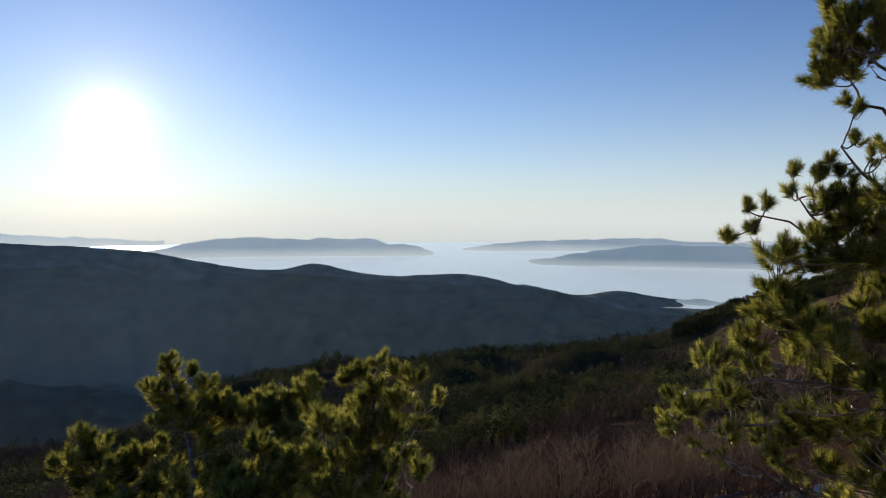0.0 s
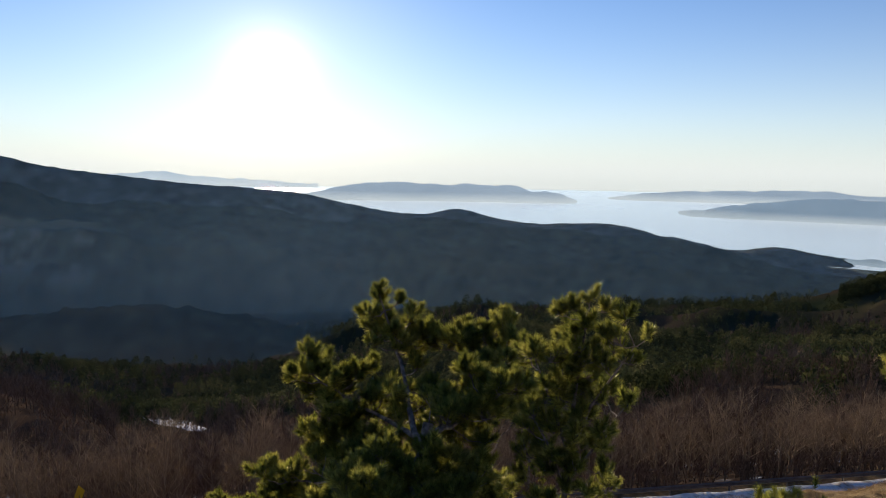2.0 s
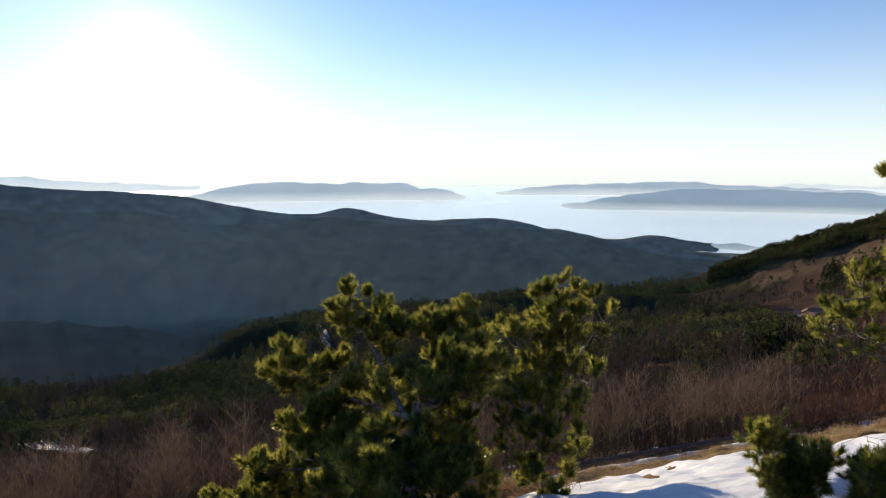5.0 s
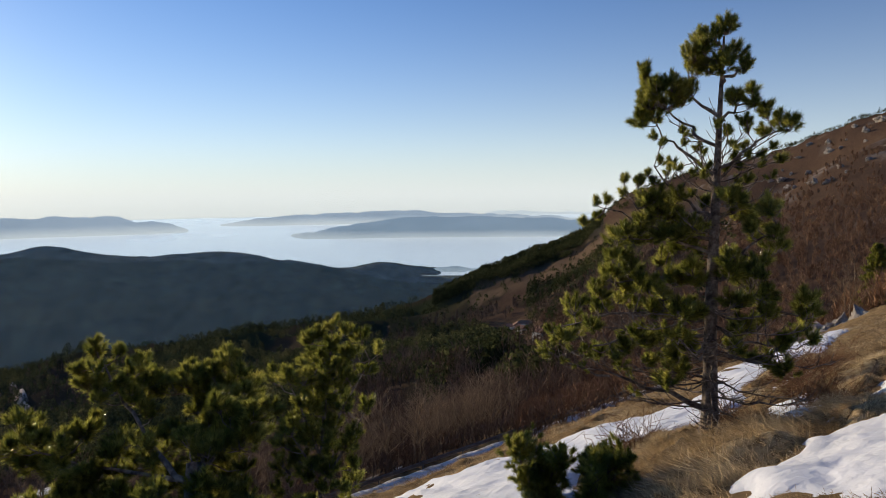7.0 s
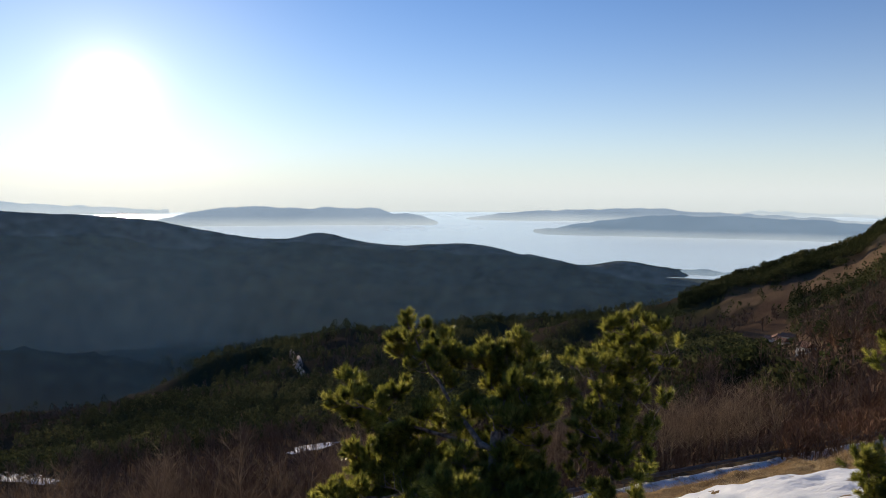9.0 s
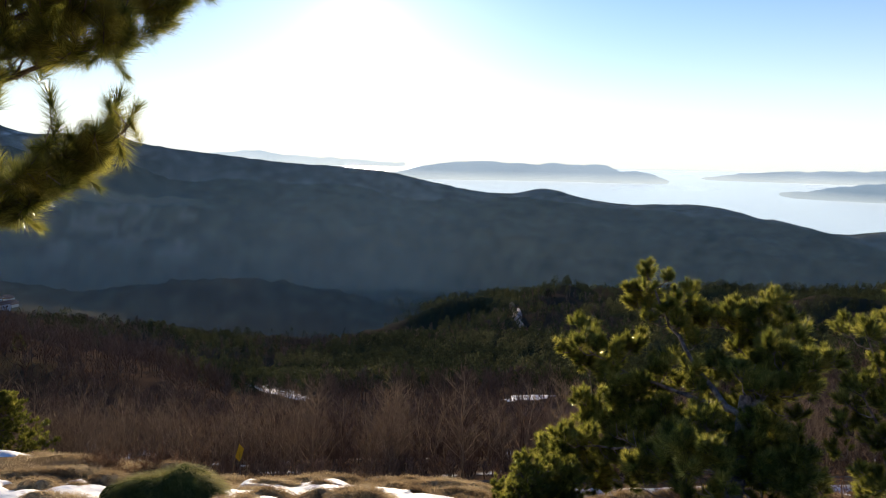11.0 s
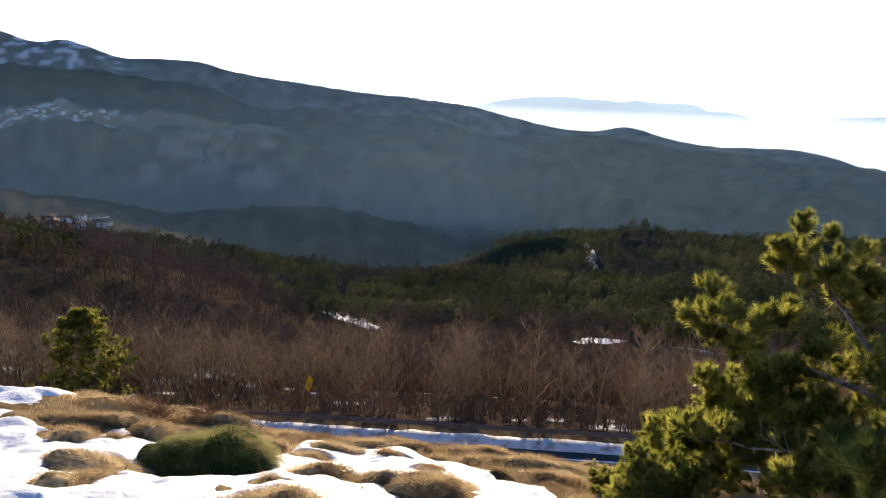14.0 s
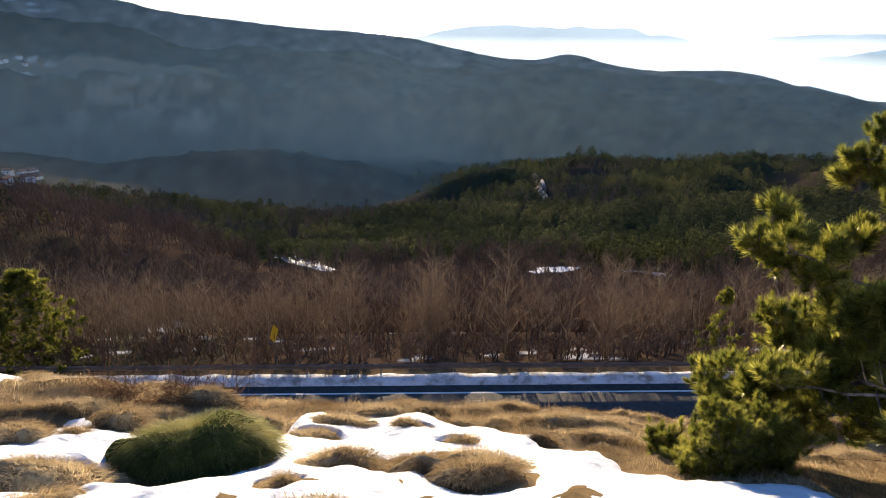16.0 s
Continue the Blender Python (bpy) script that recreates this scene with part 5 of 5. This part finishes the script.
def tussock(name, u, v, rx, ry, h, n, mat, body, label, seed, blade=(0.06, 0.15), back=-1.0, front=1.0):
    """A mound, long side along the slope, with blades hanging over its top and far side."""
    g = np.random.default_rng(seed)
    x, y = NX * u + MX * v, NY * u + MY * v
    top = empty_at(name, x, y, gz1(x, y), label, "grass tussock")
    th, ph = np.meshgrid(np.linspace(0, 2 * np.pi, 36, endpoint=False), np.linspace(0, 1, 11), indexing="xy")
    rr = np.cos(ph * np.pi / 2) ** 0.55
    lump = 1 + 0.16 * np.sin(3 * th + seed) + 0.1 * np.sin(5 * th + 2 * seed)
    bu, bv = u + ry * rr * np.sin(th) * lump, v + rx * rr * np.cos(th) * lump
    bx, by = NX * bu + MX * bv, NY * bu + MY * bv
    bz = ground_z(bx, by) + turf(bx, by) - 0.12 + (h * 0.85 + 0.12) * np.sin(ph * np.pi / 2) * (1 + 0.25 * vnoise(bx * 3, by * 3, seed)) + 0.05 * fbm(bx * 6, by * 6, 2, seed)
    mesh_object("mound", np.stack([bx, by, bz], -1).reshape(-1, 3), grid_faces(11, 36, True), body, top)
    a, s = g.uniform(0, 6.28, n), np.sqrt(g.uniform(0, 1, n))
    ok = (np.sin(a) * s > back) & (np.sin(a) * s < front)
    a, s = a[ok], s[ok]
    k = len(a)
    pu, pv = u + ry * s * np.sin(a), v + rx * s * np.cos(a)
    px, py = NX * pu + MX * pv, NY * pu + MY * pv
    pz = ground_z(px, py) + turf(px, py) + h * 0.8 * np.sqrt(np.clip(1 - s ** 2, 0, 1))
    out = np.stack([NX * np.sin(a) + MX * np.cos(a), NY * np.sin(a) + MY * np.cos(a)], -1) * s[:, None]
    d = np.concatenate([out, (0.8 - 0.5 * s)[:, None]], 1) + g.normal(0, 0.35, (k, 3))
    d /= np.linalg.norm(d, axis=1)[:, None]
    sd = np.cross(d, g.normal(0, 1, (k, 3)))
    sd /= np.linalg.norm(sd, axis=1)[:, None]
    p = np.stack([px, py, pz], -1)
    L = g.uniform(*blade, k)[:, None]
    q = p + d * L
    e = q + (d * 0.8 - np.array([0, 0, 0.6])) * L
    w = 0.005
    fast_tris("grass_skirt", np.concatenate([np.stack([p + sd * w, p - sd * w, q], 1), np.stack([q + sd * w * 0.6, q - sd * w * 0.6, e], 1)]), mat, top)
    return top


# shade put into the colour: near face darker, sunlit top and back lighter
big = tussock("grass_tussock", 9.8, -8.1, 0.86, 0.56, 0.50, 8000, M_MOSS_LIT, M_MOSS_SHADED, "large green moss-like grass tussock amid snow", 131, (0.08, 0.16), -0.22)
short = tussock("grass_tussock", 9.77, -8.1, 0.86, 0.56, 0.50, 16000, M_MOSS_SHADED_FACE, M_MOSS_SHADED, "", 132, (0.05, 0.10), -1.0, -0.1)
for ob in list(short.children):
    if ob.name.startswith("grass_skirt"):
        ob.name = "shaded_moss_face"
        ob.parent = big
    else:
        bpy.data.objects.remove(ob)
bpy.data.objects.remove(short)
rng_g = np.random.default_rng(17)
spots = SWELLS_LEFT + SWELLS_RIGHT
while len(spots) < 190:
    k = len(spots)
    tu, tv = (rng_g.uniform(10.6, 14.2), rng_g.uniform(-13, 3)) if k < 95 else (rng_g.uniform(5.0, 8.2), rng_g.uniform(-10.5, -5.2)) if k < 125 else (rng_g.uniform(0.8, 8.5), rng_g.uniform(3.0, 16)) if k < 165 else (rng_g.uniform(9, 13.5), rng_g.uniform(3, 13))
    tx, ty = np.array([NX * tu + MX * tv]), np.array([NY * tu + MY * tv])
    if snow_depth(tx, ty)[0] < -0.08 and abs(tu - 9.75) + abs(tv + 8.05) > 1.6:
        tr = rng_g.uniform(0.16, 0.5)
        spots = spots + [(tu, tv, tr, tr * rng_g.uniform(0.45, 0.75), rng_g.uniform(0.12, 0.3) * tr + 0.03)]
for i, (tu, tv, rv, ru, hh) in enumerate(spots):
    hh = hh + 0.06 * (i < len(SWELLS_LEFT) + len(SWELLS_RIGHT))
    t = tussock("grass_tussock", tu, tv, rv, ru, hh, int(4200 * rv), M_GRASS, M_STRAW, "dry straw-coloured grass tussock on the slope", 140 + i, (0.04, 0.10))
    tagged(t, group="dry tussocks")


# ---- road, rail and sign ----
def along(u, v, z):
    return (NX * u + MX * v, NY * u + MY * v, z)


def strip(name, prof, v0, v1, step, mat, parent=None, wobble=0.0, seed=0):
    """A profile of (u, z) points run along the road."""
    vs = np.arange(v0, v1 + step * 0.5, step)
    P = []
    for k, (u, z) in enumerate(prof):
        nz = wobble * vnoise(vs * 1.3, np.full_like(vs, k * 1.7), seed) if wobble else 0 * vs
        P.append(np.stack([NX * u + MX * vs, NY * u + MY * vs, z + nz], -1))
    return mesh_object(name, np.array(P).reshape(-1, 3), grid_faces(len(prof), len(vs)), mat, parent)


road = strip("road", [(29.4, ROAD_Z - 0.1), (29.5, ROAD_Z + 0.05), (32.3, ROAD_Z + 0.09), (35.4, ROAD_Z + 0.05), (35.5, ROAD_Z - 0.1)], -62, 62, 2, M_ASPHALT)
tagged(road, "narrow dark asphalt mountain road below the slope", "road", kind="structure")
edge_line = strip("edge_line", [(34.55, ROAD_Z + 0.062), (34.70, ROAD_Z + 0.062)], -62, 62, 2, M_LINE, road)
bank = strip("snow_bank", [(35.3, ROAD_Z - 0.05), (35.5, ROAD_Z + 0.10), (35.85, ROAD_Z + 0.25), (36.3, ROAD_Z + 0.27), (36.75, ROAD_Z - 0.1)], -62, 62, 0.4, M_DIRTY, None, 0.14, 5)
tagged(bank, "dirty ploughed snow bank along the road edge", "snow bank", kind="stuff")


def guard_rail():
    rail = empty_at("guard_rail", 0, 0, 0, "weathered steel guard rail along the mountain road", "guard rail")
    prof = [(0.0, 0.76), (-0.035, 0.73), (-0.08, 0.70), (-0.08, 0.655), (-0.02, 0.62), (-0.02, 0.585), (-0.08, 0.55), (-0.08, 0.505), (-0.035, 0.475), (0.0, 0.45), (0.006, 0.45), (0.006, 0.76)]
    beam = [(ROAD_U + a, ROAD_Z + b) for a, b in prof]
    for k in range(-15, 15):
        strip("beam", beam, 4 * k + 0.01, 4 * k + 3.99, 1.99, M_STEEL, rail)
        b = Bark()
        b.add([along(ROAD_U + 0.07, 4 * k, ROAD_Z - 0.3), along(ROAD_U + 0.07, 4 * k, ROAD_Z + 0.74)], [0.06, 0.06], 4)
        b.make("post", M_STEEL, rail)
    return rail


guard_rail()


def road_sign():
    x, y = -27.2, 30.0
    zb = gz1(x, y)
    s = empty_at("road_sign", x, y, zb, "yellow diamond road sign on a thin post", "road sign")
    b = Bark()
    b.add([(x, y, zb - 0.2), (x, y, zb + 2.0)], [0.03, 0.03], 8)
    b.make("post", M_STEEL, s)
    zc = zb + 2.0
    facing = radians(100)
    bm = bmesh.new()
    bmesh.ops.create_cube(bm, size=1.0)
    bmesh.ops.scale(bm, vec=(0.8, 0.025, 0.8), verts=bm.verts)
    bmesh.ops.bevel(bm, geom=bm.edges[:], offset=0.008, segments=2, affect="EDGES")
    bm.transform(Matrix.Translation((x, y, zc)) @ Matrix.Rotation(facing, 4, "Z") @ Matrix.Rotation(radians(45), 4, "Y"))
    me = bpy.data.meshes.new("plate")
    bm.to_mesh(me)
    bm.free()
    me.materials.append(M_YELLOW)
    new("plate", me).parent = s
    return s


road_sign()

# ---- haze between the hills: added part-transparent sheets stand in for it ----
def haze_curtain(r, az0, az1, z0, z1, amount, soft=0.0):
    """An added sheet for haze at one distance, thinner towards its top and, over soft degrees, towards its ends."""
    mat = bpy.data.materials.new("haze_sheet")
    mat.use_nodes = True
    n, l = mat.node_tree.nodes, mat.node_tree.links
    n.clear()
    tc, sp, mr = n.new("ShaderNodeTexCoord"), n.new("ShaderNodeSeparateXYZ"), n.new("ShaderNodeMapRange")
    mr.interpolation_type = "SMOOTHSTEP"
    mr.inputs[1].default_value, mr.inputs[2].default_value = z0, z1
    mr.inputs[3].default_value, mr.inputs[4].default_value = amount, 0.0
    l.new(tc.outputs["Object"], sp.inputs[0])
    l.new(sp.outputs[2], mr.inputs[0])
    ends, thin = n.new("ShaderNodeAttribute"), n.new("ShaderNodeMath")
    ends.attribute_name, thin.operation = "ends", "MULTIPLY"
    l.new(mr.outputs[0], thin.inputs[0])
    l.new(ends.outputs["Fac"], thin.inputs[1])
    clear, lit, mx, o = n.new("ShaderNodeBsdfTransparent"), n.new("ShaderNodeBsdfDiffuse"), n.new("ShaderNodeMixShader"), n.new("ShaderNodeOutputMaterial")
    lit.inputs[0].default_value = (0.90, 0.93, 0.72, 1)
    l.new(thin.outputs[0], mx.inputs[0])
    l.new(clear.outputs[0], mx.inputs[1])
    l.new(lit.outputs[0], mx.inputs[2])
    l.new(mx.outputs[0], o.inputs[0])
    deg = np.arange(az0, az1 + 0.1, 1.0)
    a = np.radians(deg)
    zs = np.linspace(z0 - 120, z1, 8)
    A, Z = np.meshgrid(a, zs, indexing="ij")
    ob = mesh_object("haze_sheet", np.stack([CX + r * np.sin(A), CY + r * np.cos(A), Z], -1).reshape(-1, 3), grid_faces(len(a), len(zs)), mat)
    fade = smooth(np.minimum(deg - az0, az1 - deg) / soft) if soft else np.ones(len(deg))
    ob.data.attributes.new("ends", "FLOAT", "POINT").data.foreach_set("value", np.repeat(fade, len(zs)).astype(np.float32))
    return tagged(ob, "part-transparent sheet standing in for morning haze in the valley", "haze", kind="structure")


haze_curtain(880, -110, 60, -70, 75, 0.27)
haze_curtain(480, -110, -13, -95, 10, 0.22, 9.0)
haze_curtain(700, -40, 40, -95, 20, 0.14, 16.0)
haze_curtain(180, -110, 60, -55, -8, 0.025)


# ---- far details ----
def place_on(az, el):
    """Where a sight line at that azimuth and elevation first meets the land."""
    r = np.exp(np.linspace(math.log(50), math.log(1400), 900))
    x, y = CX + r * math.sin(radians(az)), CY + r * math.cos(radians(az))
    z = ground_z(x, y)
    hit = np.nonzero(z > EYE + r * math.tan(radians(el)))[0]
    i = hit[0] if len(hit) else len(r) - 1
    return float(x[i]), float(y[i]), float(z[i])


M_WALL = material("house_plaster", [(0.65, 0.63, 0.59), (0.80, 0.78, 0.74)], 0.9, 0.3, spec=0.1)
M_ROOF = material("roof_tile", [(0.22, 0.12, 0.08), (0.34, 0.20, 0.14)], 0.9, 0.8, spec=0.1)
M_PANE = material("dark_pane", [(0.03, 0.035, 0.04), (0.05, 0.055, 0.06)], 0.2, 1.0)
M_TRACK = material("pale_gravel", [(0.50, 0.39, 0.31), (0.66, 0.53, 0.43)], 0.95, 0.3, spec=0.0)


def box_mesh(name, sx, sy, sz, m, mat, parent):
    bm = bmesh.new()
    bmesh.ops.create_cube(bm, size=1.0)
    bmesh.ops.scale(bm, vec=(sx, sy, sz), verts=bm.verts)
    bm.transform(m)
    me = bpy.data.meshes.new(name)
    bm.to_mesh(me)
    bm.free()
    me.materials.append(mat)
    ob = new(name, me)
    ob.parent = parent
    return ob


def house(az, el, w, d, h, turn, label, group):
    x, y, z = place_on(az, el)
    hs = empty_at("house", x, y, z, label, "house", group)
    m = Matrix.Translation((x, y, z)) @ Matrix.Rotation(turn, 4, "Z")
    box_mesh("wall", w, d, h + 2, m @ Matrix.Translation((0, 0, h / 2 - 1)), M_WALL, hs)
    o, r = 0.35, 0.32 * d
    v = [(-w / 2 - o, -d / 2 - o, h - 0.15), (w / 2 + o, -d / 2 - o, h - 0.15), (w / 2 + o, d / 2 + o, h - 0.15), (-w / 2 - o, d / 2 + o, h - 0.15), (-w / 2 - o, 0, h + r), (w / 2 + o, 0, h + r)]
    v = [tuple(m @ Vector(p)) for p in v]
    mesh_object("roof", v, [(0, 1, 5, 4), (3, 4, 5, 2), (0, 4, 3), (1, 2, 5), (0, 3, 2, 1)], M_ROOF, hs, False)
    for k in (-1, 1):
        box_mesh("window", w * 0.14, 0.1, h * 0.3, m @ Matrix.Translation((k * w * 0.24, -d / 2, h * 0.55)), M_PANE, hs)
    return hs


rng_h = np.random.default_rng(41)
for az, el in ((27.2, -11.2), (25.9, -11.45), (26.4, -11.3), (28.5, -11.95), (26.8, -11.6)):
    house(az, el, rng_h.uniform(2.6, 3.6), 2.6, 1.8, rng_h.uniform(0, 3), "small pale house among bare trees on the hillside", "hillside hamlet")
for k in range(15):
    house(-57 + 6 * rng_h.uniform(0, 1), -11.75 + 0.35 * rng_h.uniform(-1, 1), rng_h.uniform(4, 6.5), 4.2, 3.0, rng_h.uniform(0, 3), "pale village house at the wood's edge", "valley village")
for k in range(24):
    house(-59.5 + 8.5 * rng_h.uniform(0, 1), -3.75 + 0.4 * rng_h.uniform(-1, 1), rng_h.uniform(4, 6.5), 4.5, 2.8, rng_h.uniform(0, 3), "pale house on the far snowy terrace", "terrace village")


def draped(name, label, line, width, mat, lift, kind, category, seed):
    """A ribbon laid over the land along (azimuth, elevation) points."""
    pts = np.array([place_on(a, e)[:2] for a, e in line])
    t = np.linspace(0, len(line) - 1, 14 * len(line))
    cx = np.interp(t, np.arange(len(line)), pts[:, 0])
    cy = np.interp(t, np.arange(len(line)), pts[:, 1])
    dx, dy = np.gradient(cx), np.gradient(cy)
    L = np.hypot(dx, dy) + 1e-9
    nx, ny = -dy / L, dx / L
    ends = np.sin(np.pi * np.clip(t / (len(line) - 1), 0.02, 0.98)) ** 0.5
    ws = width * ends * (1 + 1.2 * vnoise(t * 2.1, 0 * t, seed))
    s = np.linspace(-0.5, 0.5, 7)
    X = cx[:, None] + nx[:, None] * ws[:, None] * s
    Y = cy[:, None] + ny[:, None] * ws[:, None] * s
    Z = ground_z(X, Y) + lift * (1 - (2 * s) ** 4)
    return tagged(mesh_object(name, np.stack([X, Y, Z], -1).reshape(-1, 3), grid_faces(len(t), 7), mat), label, category, kind=kind)


draped("track", "pale gravel track bending over a wooded hill", [(-13.1, -13.3), (-12.7, -13.9), (-12.3, -14.3), (-12.4, -14.7), (-11.9, -15.4)], 3.2, M_TRACK, 3.6, "structure", "track", 5)
draped("snow_patch", "old snow lying in a clearing of the woods", [(-36.2, -18.7), (-35.2, -19.5), (-33, -20.3), (-30.5, -21.1)], 7.0, M_SNOW, 0.45, "structure", "snow", 6)
draped("snow_patch", "old snow showing through bare trees", [(-13.4, -21.3), (-11.5, -20.9), (-9.0, -20.6)], 6.0, M_SNOW, 0.2, "structure", "snow", 7)
draped("snow_patch", "thin strip of old snow in the woods", [(-6.5, -20.6), (-4.0, -20.5), (-1.5, -20.6)], 3.0, M_SNOW, 0.45, "structure", "snow", 8)


def boulder(x, y, z, s, seed, label, group):
    g = np.random.default_rng(seed)
    bm = bmesh.new()
    bmesh.ops.create_icosphere(bm, subdivisions=3, radius=1.0)
    ax = g.uniform(0.45, 1.4, 3)
    for v in bm.verts:
        n1 = noise.noise(Vector(v.co) * 1.3 + Vector((seed * 3.1, 0, 0)))
        n2 = noise.noise(Vector(v.co) * 3.4 + Vector((0, seed * 1.7, 0)))
        f = 1 + 0.6 * n1 + 0.4 * abs(n2) * 2 - 0.2
        v.co = Vector((v.co.x * ax[0], v.co.y * ax[1], v.co.z * ax[2])) * f * s
    bm.transform(Matrix.Translation((x, y, z)))
    me = bpy.data.meshes.new("boulder")
    bm.to_mesh(me)
    bm.free()
    me.materials.append(M_ROCK)
    return tagged(new("boulder", me), label, "rock", group)


rng_r = np.random.default_rng(51)
for i, (az, el, s) in enumerate(((48.0, 1.2, 4.0), (49.3, 2.7, 3.2), (49.2, 3.3, 2.6), (52.5, 4.75, 5.0), (53.2, 4.8, 5.0), (50.7, 4.4, 3.2), (47.3, 2.3, 2.4), (51.6, 4.0, 3.0), (54.3, 4.9, 5.0), (48.6, 0.4, 2.0), (50.2, 1.6, 2.0), (32.0, -2.7, 4.5), (32.4, -2.35, 4.0), (33.2, -1.5, 3.5), (45.5, 0.6, 2.0), (44.0, 1.2, 2.0))):
    x, y, z = place_on(az, el)
    boulder(x, y, z + 0.1 * s, s * 0.62, 60 + i, "pale limestone crag jutting from the mountain side", "mountain crags")
for i in range(22):
    az = rng_r.uniform(45.5, 53.5)
    x, y, z = place_on(az, float(curve_az(np.array([az]), LOWHILL)[0]) - rng_r.uniform(0.4, 4.2))
    boulder(x, y, z, rng_r.uniform(0.7, 1.9), 120 + i, "pale limestone crag jutting from the mountain side", "mountain crags")
for i in range(9):
    az, r = rng_r.uniform(50.5, 55), rng_r.uniform(36, 44)
    x, y = CX + r * math.sin(radians(az)), CY + r * math.cos(radians(az))
    boulder(x, y, gz1(x, y) - 0.25, rng_r.uniform(0.3, 0.75), 90 + i, "weathered limestone outcrop in dry grass", "slope outcrop")

# ---- scrub and single trees on the upper slope ----
for k in range(16):
    az, r = rng_f.uniform(45, 60), rng_f.uniform(42, 78)
    x, y = CX + r * math.sin(radians(az)), CY + r * math.cos(radians(az))
    copy_thing(protos[k % 5], Matrix.Translation((x, y, gz1(x, y))) @ Matrix.Rotation(k * 1.3, 4, "Z") @ Matrix.Scale(rng_f.uniform(0.55, 0.85), 4))
round_conifer(CX + 62 * math.sin(radians(54.6)), CY + 62 * math.cos(radians(54.6)), 6.5, 2.0, 33, "dark conifer on the upper slope")


M_BRUSH = material("dead_brush", [(0.12, 0.06, 0.03), (0.30, 0.17, 0.09)], 0.85, 2.0, island=0.3, spec=0.1)


def dry_shrub(x, y, h, seed):
    g = np.random.default_rng(seed)
    s = empty_at("dry_shrub", x, y, gz1(x, y), "tangle of dead brown twigs on the snowy slope", "shrub", "dry shrubs")
    b = Bark()
    z = gz1(x, y) - 0.05
    for k in range(80):
        a = g.uniform(0, 6.28)
        L = h * g.uniform(0.5, 1.3)
        up = g.uniform(0.1, 1.0)
        p0 = np.array([x + g.normal(0, 0.16), y + g.normal(0, 0.16), z])
        p1 = p0 + L * np.array([math.cos(a), math.sin(a), up])
        ln = bent(p0, p1, 0.12 * L, g, 5, 0.15)
        b.add(ln, np.linspace(0.008, 0.003, 5), 3)
        for m in range(3):
            q0 = ln[2 + m % 3]
            b.add(bent(q0, q0 + g.normal(0, 0.22, 3) + np.array([0, 0, 0.08]), 0, g, 3), [0.004, 0.003, 0.002], 3)
    b.make("twig_tangle", M_BRUSH, s)
    return s


for i, (x, y, h) in enumerate(((7.4, 6.9, 0.65), (6.9, 6.4, 0.6), (8.2, 7.2, 0.6), (5.2, 4.6, 0.5), (4.9, 5.9, 0.4), (9.4, 8.3, 0.6), (3.4, 6.3, 0.45), (-2.0, 9.2, 0.5), (-3.2, 9.4, 0.5), (-0.9, 9.4, 0.5), (-13.1, 7.85, 0.3), (-13.7, 7.3, 0.26), (-12.6, 8.1, 0.3))):
    dry_shrub(x, y, h, 200 + i)
